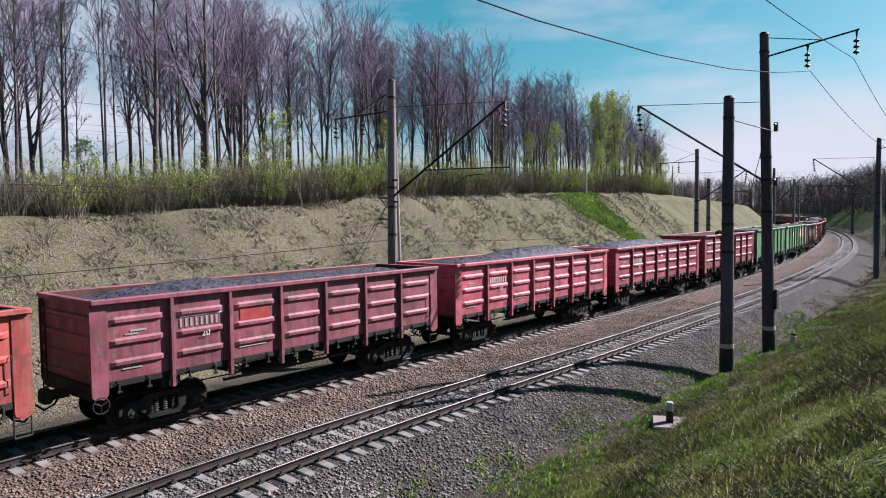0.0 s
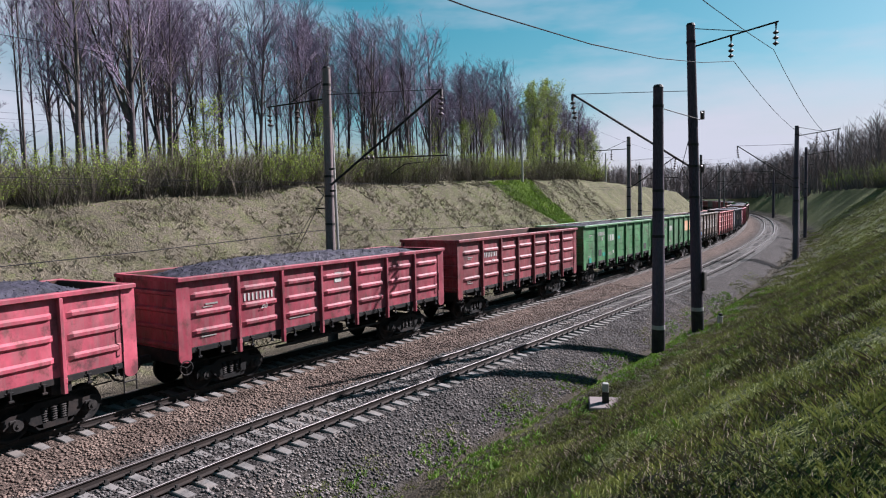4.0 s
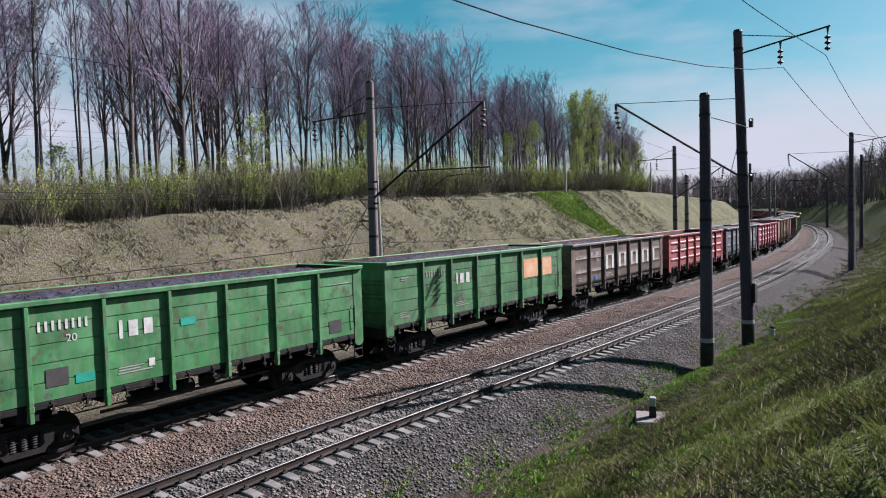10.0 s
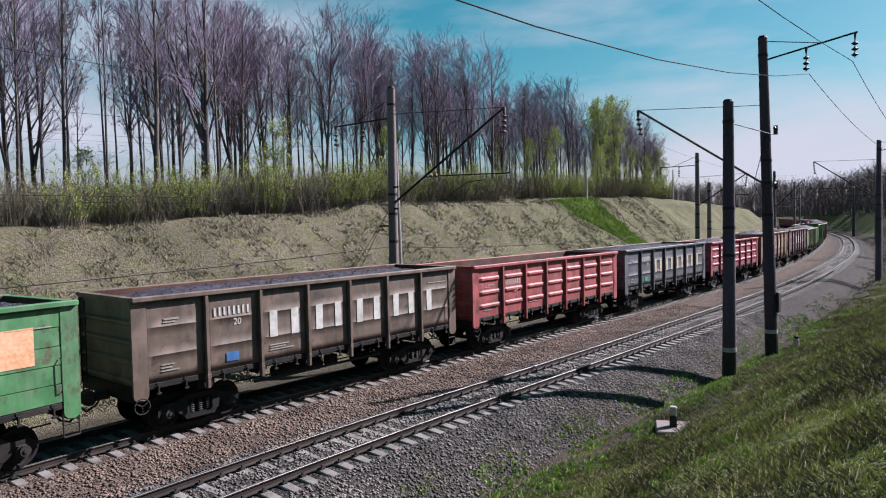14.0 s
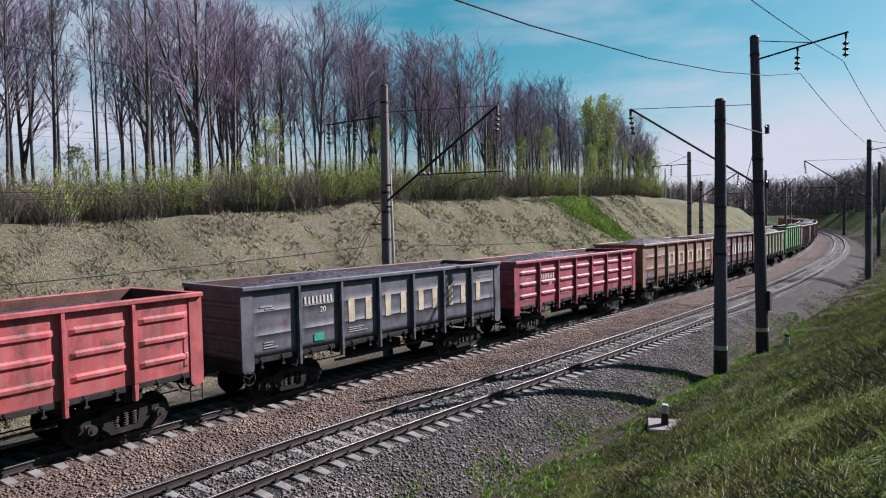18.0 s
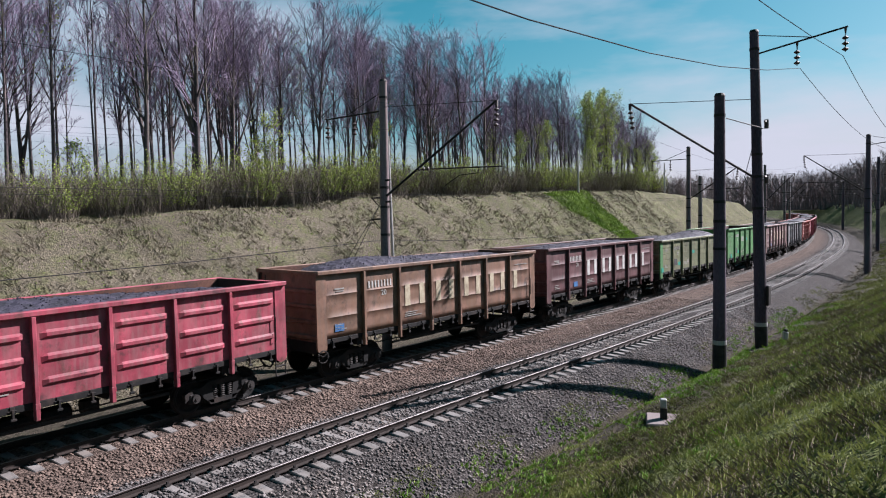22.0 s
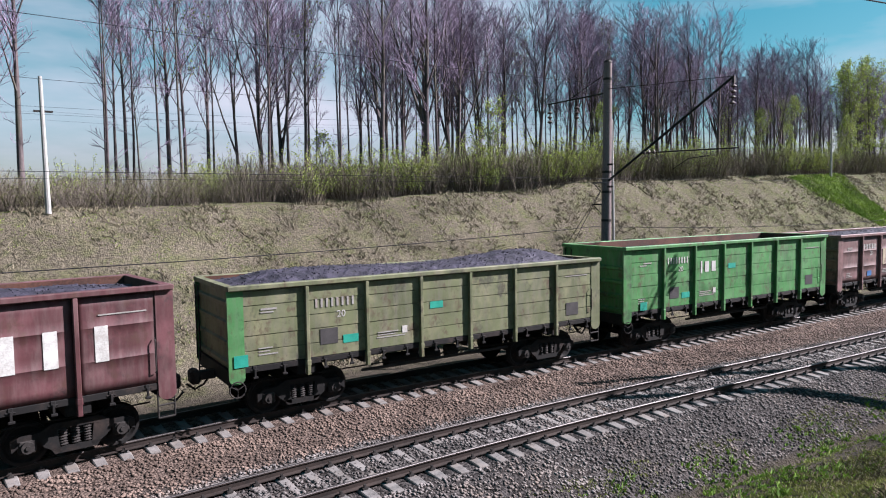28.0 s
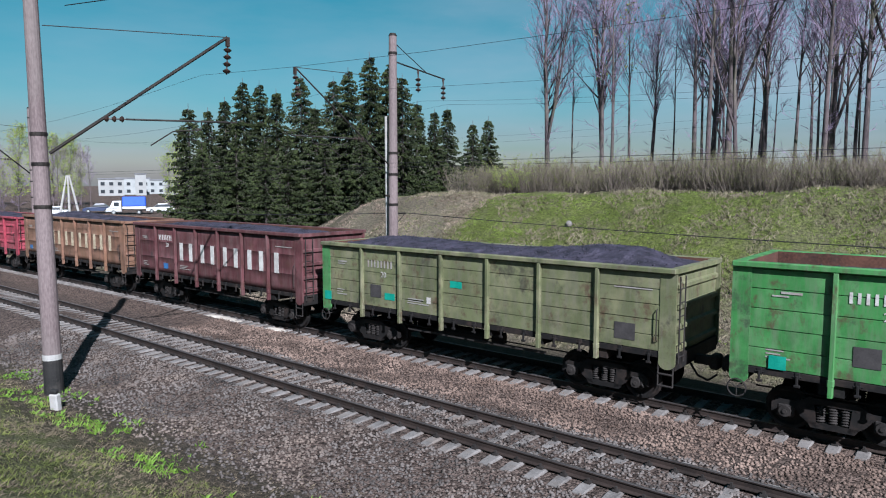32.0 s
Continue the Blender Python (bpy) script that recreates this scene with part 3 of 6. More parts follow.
def bogie_frame_mesh():
    """Cast side frame: arched beam over two axle boxes, window with springs; at y = 0."""
    bm = bmesh.new()
    for y0, y1 in ((-0.10, 0.06),):
        # outer strip built as quads between the outline's upper and lower edges
        up = [(-1.22, 0.62), (-1.05, 0.72), (-0.72, 0.72), (-0.45, 0.86), (-0.36, 0.86), (0.36, 0.86), (0.45, 0.86), (0.72, 0.72), (1.05, 0.72), (1.22, 0.62)]
        lo = [(-1.22, 0.40), (-1.0, 0.56), (-0.74, 0.55), (-0.52, 0.66), (-0.36, 0.72), (0.36, 0.72), (0.52, 0.66), (0.74, 0.55), (1.0, 0.56), (1.22, 0.40)]
        for a, b in ((up, lo), ([(-0.74, 0.56), (-0.52, 0.66), (-0.42, 0.72), (-0.36, 0.72)], [(-0.62, 0.40), (-0.48, 0.30), (-0.36, 0.24), (-0.30, 0.22)]),
                     ([(0.36, 0.72), (0.42, 0.72), (0.52, 0.66), (0.74, 0.56)], [(0.30, 0.22), (0.36, 0.24), (0.48, 0.30), (0.62, 0.40)]),
                     ([(-0.5, 0.33), (0.5, 0.33)], [(-0.42, 0.2), (0.42, 0.2)])):
            f = [[bm.verts.new((x, y, z)) for x, z in r] for y in (y0, y1) for r in (a, b)]
            for k in range(len(a) - 1):
                bm.faces.new((f[0][k], f[1][k], f[1][k + 1], f[0][k + 1]))
                bm.faces.new((f[2][k], f[2][k + 1], f[3][k + 1], f[3][k]))
                bm.faces.new((f[0][k], f[0][k + 1], f[2][k + 1], f[2][k]))
                bm.faces.new((f[1][k], f[3][k], f[3][k + 1], f[1][k + 1]))
            for e in (0, -1):
                bm.faces.new((f[0][e], f[1][e], f[3][e], f[2][e]))
    return bm


def springs_mesh():
    bm = bmesh.new()
    zs = [0.34 + 0.0292 * i for i in range(13)]
    tube(bm, [(0, -0.02, z) for z in zs], [0.10 if i % 2 else 0.065 for i in range(13)], 10)
    return bm


def axle_box_mesh():
    bm = bmesh.new()
    box(bm, -0.17, 0.17, -0.12, 0.08, 0.33, 0.62, 0.03)
    tube(bm, [(0, -0.20, 0.475), (0, -0.10, 0.475)], 0.125, 14)
    tube(bm, [(0, -0.225, 0.475), (0, -0.195, 0.475)], 0.05, 8)
    return bm


def wheelset_mesh():
    """Axle and two wheels with flanges, turning about y."""
    bm = bmesh.new()
    tube(bm, [(0, -1.05, 0), (0, 1.05, 0)], 0.08, 10)
    for sgn in (-1, 1):
        ring = [(sgn * 0.73, 0.505), (sgn * 0.76, 0.505), (sgn * 0.765, 0.478), (sgn * 0.86, 0.474), (sgn * 0.86, 0.41), (sgn * 0.81, 0.36), (sgn * 0.81, 0.17), (sgn * 0.87, 0.14)]
        rows = [[bm.verts.new((r * math.cos(a), y, r * math.sin(a))) for a in [2 * math.pi * k / 24 for k in range(24)]] for y, r in ring]
        for a, b in zip(rows, rows[1:]):
            for k in range(24):
                bm.faces.new((a[k], a[(k + 1) % 24], b[(k + 1) % 24], b[k]))
        bm.faces.new(rows[0])
        bm.faces.new(rows[-1])
        for k in range(4):
            a = math.pi / 2 * k + 0.4
            tube(bm, [(0.26 * math.cos(a), sgn * 0.80, 0.26 * math.sin(a)), (0.26 * math.cos(a), sgn * 0.83, 0.26 * math.sin(a))], 0.05, 6)
    return bm


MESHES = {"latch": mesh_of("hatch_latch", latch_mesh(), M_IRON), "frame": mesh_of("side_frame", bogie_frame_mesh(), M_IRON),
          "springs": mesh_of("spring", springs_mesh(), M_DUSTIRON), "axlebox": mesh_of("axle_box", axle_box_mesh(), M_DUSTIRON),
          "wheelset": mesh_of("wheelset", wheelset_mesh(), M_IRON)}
M_RUST = surface("rusty_steel", (0.0304, 0.013, 0.00952), (0.104, 0.0456, 0.0304), 0.85, 0.1, 1.2, 18, 0.4, 0.006, (0.05, 0.035, 0.03), 0.6)
M_PAINT0 = paint("wagon_paint", (0.4, 0.12, 0.1))


def wagon(style, h):
    """An open-top bogie wagon standing on the rails at the origin, height h over the rail."""
    w = thing("gondola_wagon", "open-top coal wagon", "rail wagon", "wagons of the coal train")
    zb = 1.46                      # foot of the panels
    hp = h - 0.15 - zb
    mid = mesh_of("side_panel", panel_mesh(style, 1.73 - 0.10, hp), M_PAINT0)
    ends = mesh_of("side_panel", panel_mesh(style if style != "flat" else "flat", HALF - 4.325 - 0.40, hp), M_PAINT0)
    bm = bmesh.new()
    box(bm, -0.05, 0.05, -0.14, 0.0, 1.04, h - 0.13, 0.012)
    box(bm, -0.065, 0.065, -0.145, 0.02, 1.28, 1.44, 0.02)
    post = mesh_of("post", bm, M_PAINT0)
    bm = bmesh.new()
    n = 8
    prof = [(-0.20, h - 0.14), (-0.20, 1.2)] + [(-0.20 + 0.2 * (1 - math.cos(math.pi * k / n)), 1.2 - 0.16 * math.sin(math.pi * k / n)) for k in range(1, n)] + [(0.20, 1.2), (0.20, h - 0.14)]
    f0 = [bm.verts.new((x, -0.05, z)) for x, z in prof]
    f1 = [bm.verts.new((x, 0.02, z)) for x, z in prof]
    bm.faces.new(f0)
    bm.faces.new(f1[::-1])
    for k in range(len(prof)):
        bm.faces.new((f0[k], f1[k], f1[(k + 1) % len(prof)], f0[(k + 1) % len(prof)]))
    corner = mesh_of("corner_post", bm, M_PAINT0)
    bm = bmesh.new()
    box(bm, -HALF, HALF, -0.15, 0.05, h - 0.13, h, 0.02)
    rim = mesh_of("top_rail", bm, M_PAINT0)
    bm = bmesh.new()
    box(bm, -HALF + 0.35, HALF - 0.35, -0.03, 0.10, 1.30, zb - 0.01, 0.01)
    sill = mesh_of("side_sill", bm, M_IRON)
    for sgn, turn in ((-1, 0), (1, 180)):
        y = sgn * SIDE
        for i in range(5):
            put("side_panel", mid, w, (POSTS[i] + POSTS[i + 1]) / 2, y, zb, turn)
        for e in (-1, 1):
            put("side_panel", ends, w, e * (HALF + 4.325 - 0.28) / 2, y, zb, turn)
            put("corner_post", corner, w, e * (HALF - 0.20), y, 0, turn)
        for x in POSTS:
            put("post", post, w, x, y, 0, turn)
        put("top_rail", rim, w, 0, y, 0, turn)
        put("side_sill", sill, w, 0, y, 0, turn)
        for i in range(7):
            xc = [-(HALF + 4.325) / 2, *[(POSTS[k] + POSTS[k + 1]) / 2 for k in range(5)], (HALF + 4.325) / 2][i]
            for dx in (-0.38, 0.38):
                put("hatch_latch", MESHES["latch"], w, xc + dx, y, 1.34, turn)
    bm = bmesh.new()
    prof = [(0.0, 1.15), (-0.06, 1.15)]
    for z in (1.45, 1.95, 2.45, 2.95):
        prof += [(-0.06, z), (-0.13, z + 0.04), (-0.13, z + 0.13), (-0.06, z + 0.17)]
    prof += [(-0.06, h - 0.14), (-0.17, h - 0.13), (-0.17, h - 0.012), (0.03, h - 0.012), (0.03, h - 0.14), (0.0, h - 0.14)]
    ra = [bm.verts.new((x, -SIDE, z)) for x, z in prof]
    rb = [bm.verts.new((x, SIDE, z)) for x, z in prof]
    for k in range(len(prof)):
        bm.faces.new((ra[k], ra[(k + 1) % len(prof)], rb[(k + 1) % len(prof)], rb[k]))
    bm.faces.new(ra[::-1])
    bm.faces.new(rb)
    endw = mesh_of("end_wall", bm, M_PAINT0)
    put("end_wall", endw, w, -HALF + 0.17, 0, 0)
    put("end_wall", endw, w, HALF - 0.17, 0, 0, 180)
    # rusty inner faces
    bm = bmesh.new()
    box(bm, -HALF + 0.19, HALF - 0.19, 0.052, 0.062, 1.46, h - 0.02)
    side_in = mesh_of("inner_lining", bm, M_RUST)
    bm = bmesh.new()
    box(bm, 0.032, 0.042, -SIDE + 0.063, SIDE - 0.063, 1.46, h - 0.03)
    end_in = mesh_of("inner_lining", bm, M_RUST)
    put("inner_lining", side_in, w, 0, -SIDE, 0, 0, "rusty inner face")
    put("inner_lining", side_in, w, 0, SIDE, 0, 180, "rusty inner face")
    put("inner_lining", end_in, w, -HALF + 0.17, 0, 0, 0, "rusty inner face")
    put("inner_lining", end_in, w, HALF - 0.17, 0, 0, 180, "rusty inner face")
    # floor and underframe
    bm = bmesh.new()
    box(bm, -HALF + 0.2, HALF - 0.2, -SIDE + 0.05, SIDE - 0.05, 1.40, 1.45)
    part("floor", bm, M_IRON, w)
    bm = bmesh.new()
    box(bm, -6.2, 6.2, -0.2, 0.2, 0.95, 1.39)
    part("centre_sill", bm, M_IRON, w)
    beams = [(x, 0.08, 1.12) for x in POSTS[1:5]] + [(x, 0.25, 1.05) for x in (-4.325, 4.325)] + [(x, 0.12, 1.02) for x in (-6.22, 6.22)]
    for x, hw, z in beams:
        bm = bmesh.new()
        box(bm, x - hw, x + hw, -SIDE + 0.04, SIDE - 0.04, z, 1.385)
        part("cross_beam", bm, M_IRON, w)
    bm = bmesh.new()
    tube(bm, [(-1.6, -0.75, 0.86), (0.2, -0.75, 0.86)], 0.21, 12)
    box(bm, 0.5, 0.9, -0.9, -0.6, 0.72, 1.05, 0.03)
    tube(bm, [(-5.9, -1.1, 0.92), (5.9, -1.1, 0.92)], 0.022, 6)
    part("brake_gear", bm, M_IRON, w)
    bm = bmesh.new()
    box(bm, -2.6, 2.6, -1.22, -1.17, 0.78, 0.86, 0.01)
    part("brake_rod", bm, M_DUSTIRON, w)
    for e in (-1, 1):
        bm = bmesh.new()
        x0 = e * 6.3
        box(bm, min(x0, x0 + e * 0.42), max(x0, x0 + e * 0.42), -0.11, 0.11, 0.94, 1.17, 0.02)
        box(bm, min(x0 + e * 0.40, x0 + e * 0.66), max(x0 + e * 0.40, x0 + e * 0.66), -0.2, 0.2, 0.86, 1.24, 0.06)
        tube(bm, [(x0, -0.35 * e, 1.0), (x0 + e * 0.2, -0.36 * e, 0.72), (x0 + e * 0.45, -0.33 * e, 0.62), (x0 + e * 0.66, -0.3 * e, 0.8)], 0.03, 6)
        part("coupler", bm, M_DUSTIRON, w)
    # steps and ladder at the right-hand corner of each side
    for sgn in (-1, 1):
        bm = bmesh.new()
        xs = (5.95, 6.32)
        for x in xs:
            tube(bm, [(x, 0, 1.25), (x, 0, 0.62)], 0.02, 6)
        for z in (0.63, 0.92):
            tube(bm, [(xs[0], 0, z), (xs[1], 0, z)], 0.025, 6)
        put("footstep", mesh_of("footstep", bm, M_DUSTIRON), w, 0, sgn * (SIDE + 0.02), 0, 0 if sgn < 0 else 180)
        bm = bmesh.new()
        for x in (-0.17, 0.17):
            tube(bm, [(0, x, 1.2), (0, x, h - 0.2)], 0.018, 6)
        for i in range(6):
            tube(bm, [(0, -0.17, 1.35 + i * 0.33), (0, 0.17, 1.35 + i * 0.33)], 0.014, 6)
        put("ladder", mesh_of("ladder", bm, M_DUSTIRON), w, -sgn * (HALF + 0.03), sgn * (SIDE - 0.28), 0)
        bm = bmesh.new()
        tube(bm, [(0, 0, 2.5), (0, -0.05, 2.45), (0, -0.05, 1.75), (0, 0, 1.7)], 0.014, 6)
        put("grab_rail", mesh_of("grab_rail", bm, M_DUSTIRON), w, -sgn * (HALF - 0.45), sgn * (SIDE + 0.06), 0, 0 if sgn < 0 else 180)
    bm = bmesh.new()
    pts = [(-6.18 + 0.2 * math.cos(a), -1.62, 0.93 + 0.2 * math.sin(a)) for a in [2 * math.pi * k / 16 for k in range(17)]]
    tube(bm, pts, 0.018, 5, cap=False)
    for a in (0.5, 2.6, 4.7):
        tube(bm, [(-6.18, -1.62, 0.93), (-6.18 + 0.2 * math.cos(a), -1.62, 0.93 + 0.2 * math.sin(a))], 0.012, 5)
    tube(bm, [(-6.18, -1.62, 0.93), (-6.18, -1.2, 0.93)], 0.02, 5)
    part("handwheel", bm, M_DUSTIRON, w, "parking brake handwheel")
    for x in (-4.325, 4.325):
        b = new("bogie")
        b.parent = w
        b.matrix_basis = pose(x, 0, 0)
        bm = bmesh.new()
        box(bm, -0.24, 0.24, -1.05, 1.05, 0.55, 0.90, 0.04)
        part("bolster", bm, M_IRON, b)
        for sgn, turn in ((-1, 0), (1, 180)):
            put("side_frame", MESHES["frame"], b, 0, sgn * 1.05, 0, turn)
            for dx in (-0.24, 0.0, 0.24):
                put("spring", MESHES["springs"], b, dx, sgn * 1.05, 0, turn)
            for dx in (-0.925, 0.925):
                put("axle_box", MESHES["axlebox"], b, dx, sgn * 1.05, 0, turn)
        for dx in (-0.925, 0.925):
            ws = new("wheelset", MESHES["wheelset"])
            ws.parent = b
            ws.matrix_parent_inverse = Matrix.Translation((dx, 0, 0.475))
    return w


M_LETTER = surface("white_lettering", (0.292, 0.279, 0.259), (0.506, 0.492, 0.466), 0.75, 0, 4, 40, 0.1, 0.003, (0.25, 0.2, 0.18), 0.6)
M_FADED = surface("faded_lettering", (0.179, 0.163, 0.148), (0.274, 0.258, 0.237), 0.8, 0, 4, 40, 0.1, 0.003, (0.2, 0.16, 0.14), 0.8)
M_CREAM = surface("cream_lettering", (0.26, 0.21, 0.14), (0.46, 0.39, 0.28), 0.8, 0, 4, 40, 0.1, 0.003, (0.16, 0.11, 0.08), 0.7)
M_TURQ = surface("turquoise_patch_paint", (0.007, 0.168, 0.119), (0.021, 0.252, 0.182), 0.6, 0, 4, 40, 0.1)
M_DARKPATCH = surface("dark_patch_paint", (0.0275, 0.0248, 0.0248), (0.0495, 0.044, 0.044), 0.7, 0, 4, 40, 0.1)
M_POSTER = surface("pale_poster", (0.42, 0.17, 0.06), (0.52, 0.34, 0.22), 0.7, 0, 1.5, 12, 0.1, by_object=False)
M_BLUE = surface("blue_patch_paint", (0.021, 0.07, 0.196), (0.049, 0.14, 0.294), 0.6, 0, 4, 40, 0.1)
M_REDPATCH = surface("red_patch_paint", (0.21, 0.021, 0.021), (0.294, 0.042, 0.035), 0.6, 0, 4, 40, 0.1)
Y_MARK = -SIDE - 0.045


def bars(w, name, mat, rects, y=Y_MARK, label=""):
    """Flat painted shapes on the near side: each rect is x, z, width, height."""
    bm = bmesh.new()
    for x, z, a, b in rects:
        box(bm, x - a / 2, x + a / 2, y, y + 0.006, z - b / 2, z + b / 2)
    return part(name, bm, mat, w, label)


def text_mesh(words, size, mat):
    """Painted characters as a thin mesh, upright, facing -y."""
    cu = bpy.data.curves.new("painted_text", "FONT")
    cu.body, cu.size, cu.extrude, cu.align_x = words, size, 0.002, "CENTER"
    tmp = bpy.data.objects.new("painted_text", cu)
    scene.collection.objects.link(tmp)
    me = bpy.data.meshes.new_from_object(tmp.evaluated_get(bpy.context.evaluated_depsgraph_get()))
    bpy.data.objects.remove(tmp)
    me.transform(Matrix.Rotation(radians(90), 4, "X"))
    me.materials.clear()
    me.materials.append(mat)
    return me


TWENTY = text_mesh("20", 0.26, M_LETTER)


def number_marks(w, rnd, mat=None, h=3.5, style="plank"):
    """Eight plain bars for the running number, smaller ones for the weights and dates."""
    x0, z = POSTS[0] + 0.28, h - (0.83 if style == "rib" else 0.62)
    for i in range(8):
        bars(w, "number_bar", mat or M_FADED, [(x0 + 0.15 * i, z, 0.06, 0.23)])
    put("capacity_mark", TWENTY, w, x0 + 0.70, Y_MARK + 0.002 - (0.04 if style == "rib" else 0), z - 0.42)
    xe = -HALF + 0.75
    for rect in ((xe + 0.2 + rnd.uniform(-0.1, 0.3), z - 0.02, 0.42, 0.05), (xe + 0.25, z - 0.10, 0.34, 0.035), (xe + 0.25, 1.72, 0.5, 0.035), (xe + 0.15, 1.80, 0.3, 0.03), (xe + 0.18, 1.88, 0.36, 0.03), (POSTS[1] + 0.75, 1.75, 0.9, 0.03), (POSTS[1] + 0.6, 1.82, 0.55, 0.03), (POSTS[1] + 0.66, 1.89, 0.66, 0.03)):
        bars(w, "data_mark", M_FADED, [rect])
    bars(w, "data_mark", M_FADED, [(POSTS[5] + 0.95, h - 0.55, 1.0, 0.03)])


def name_marks(w, h, mat):
    """Nine plain upright bars where the owner's name is painted."""
    zc = (h + 1.46) / 2 - 0.06
    for x in [POSTS[i] + d for i in (1, 2, 3, 4) for d in (0.47, 1.25)] + [POSTS[5] + 0.5]:
        bars(w, "name_mark", mat, [(x, zc, 0.27, 0.78)], label="plain upright painted bar")


def logo_mark(w, h):
    zc = h - 0.95
    x = POSTS[1] + 0.85
    bars(w, "logo_mark", M_LETTER, [(x - 0.42, zc, 0.09, 0.46), (x - 0.10, zc, 0.24, 0.40), (x + 0.30, zc, 0.24, 0.40)], label="plain white painted logo blocks")


# number in the train: colour, height, panel style, kind of marks, words for the label
RED, DULL, PINK, CRIM, BRIK = (0.395, 0.062, 0.044), (0.25, 0.05, 0.08), (0.45, 0.082, 0.108), (0.34, 0.04, 0.07), (0.25, 0.037, 0.047)
WAGONS = {
    -1: (RED, 3.5, "rib", "number", "faded red"), 0: (RED, 3.5, "rib", "number", "faded orange-red"), 1: (DULL, 3.5, "rib", "patched", "dull maroon, patched"),
    2: (PINK, 3.5, "rib", "number", "sun-bleached pink-red"), 3: (CRIM, 3.5, "rib", "white", "crimson"), 4: (BRIK, 3.75, "rib", "number", "brick-red"),
    5: ((0.05, 0.21, 0.07), 3.8, "plank", "logo", "bright green"), 6: ((0.052, 0.205, 0.07), 3.8, "plank", "poster", "green"), 7: ((0.15, 0.097, 0.078), 3.7, "flat", "name", "grey-brown"),
    8: ((0.36, 0.065, 0.06), 3.6, "rib", "number", "brick-red"), 9: ((0.088, 0.083, 0.102), 3.6, "flat", "name", "blue-grey"), 10: (CRIM, 3.5, "rib", "number", "crimson"),
    11: ((0.225, 0.12, 0.07), 3.7, "flat", "name", "tan-brown"), 12: ((0.10, 0.036, 0.035), 3.7, "flat", "name", "dark maroon"), 13: ((0.165, 0.185, 0.08), 3.5, "plank", "olive", "faded olive-green"),
    14: ((0.06, 0.24, 0.06), 3.8, "plank", "logo", "bright green"), 15: ((0.2, 0.11, 0.095), 3.7, "flat", "name", "brown"), 16: ((0.14, 0.14, 0.15), 3.6, "flat", "number", "grey"),
    17: (RED, 3.5, "rib", "number", "red"), 18: (CRIM, 3.5, "rib", "number", "crimson"), 19: (BRIK, 3.5, "rib", "number", "brick-red"), 20: (DULL, 3.5, "rib", "number", "dull maroon"),
    21: ((0.14, 0.135, 0.13), 3.6, "flat", "number", "grey"), 22: (RED, 3.5, "rib", "number", "red"), 23: (BRIK, 3.5, "rib", "number", "brick-red"), 24: (CRIM, 3.5, "rib", "number", "crimson"),
    25: (DULL, 3.5, "rib", "number", "dull maroon"), 26: (RED, 3.5, "rib", "number", "red")}
PITCH = 13.92
PAINTED = ("side_panel", "post", "corner_post", "top_rail", "end_wall")


def coal_mesh(h, seed, fill, heap):
    """Heaped coal between the walls, with a lumpy top."""
    rnd = random.Random(seed)
    nx, ny = 90, 22
    lx, ly = 6.12, 1.46
    v = []
    humps = [(rnd.uniform(-5.0, 5.0), rnd.uniform(0.2, 1.0) * heap, rnd.uniform(1.2, 2.6)) for _ in range(5)]
    for i in range(nx + 1):
        x = -lx + 2 * lx * i / nx
        for j in range(ny + 1):
            y = -ly + 2 * ly * j / ny
            e = max(0.0, 1 - (abs(y) / ly) ** 2.4) * min(1.0, (lx - abs(x)) / 1.3)
            z = h - 0.32 + fill + e * (0.12 + 0.5 * heap + sum(a * math.exp(-((x - c) / b) ** 2) for c, a, b in humps))
            z += 0.05 * noise.noise(Vector((x * 3.1, y * 3.1, seed))) + 0.03 * noise.noise(Vector((x * 9, y * 9, seed)))
            v.append((x, y, z))
    f = [(i * (ny + 1) + j, (i + 1) * (ny + 1) + j, (i + 1) * (ny + 1) + j + 1, i * (ny + 1) + j + 1) for i in range(nx) for j in range(ny)]
    o = len(v)
    v += [(-lx, -ly, h - 0.9), (lx, -ly, h - 0.9), (lx, ly, h - 0.9), (-lx, ly, h - 0.9)]
    f.append((o, o + 3, o + 2, o + 1))
    for _ in range(700 if seed < 23 else 0):      # loose lumps on top
        i, j = rnd.randint(2, nx - 2), rnd.randint(2, ny - 2)
        cx, cy, cz = v[i * (ny + 1) + j]
        r, o = rnd.uniform(0.015, 0.034), len(v)
        for d in ((1, 0, 0), (-1, 0, 0), (0, 1, 0), (0, -1, 0), (0, 0, 1), (0, 0, -1)):
            v.append((cx + r * (d[0] + rnd.uniform(-0.4, 0.4)), cy + r * (d[1] + rnd.uniform(-0.4, 0.4)), cz + r * (0.3 + d[2] * 0.8 + rnd.uniform(-0.3, 0.3))))
        f += [(o + a, o + b, o + c) for a, b, c in ((0, 2, 4), (2, 1, 4), (1, 3, 4), (3, 0, 4), (2, 0, 5), (1, 2, 5), (3, 1, 5), (0, 3, 5))]
    me = bpy.data.meshes.new("coal_load")
    me.from_pydata(v, [], f)
    me.materials.append(M_COAL)
    return me


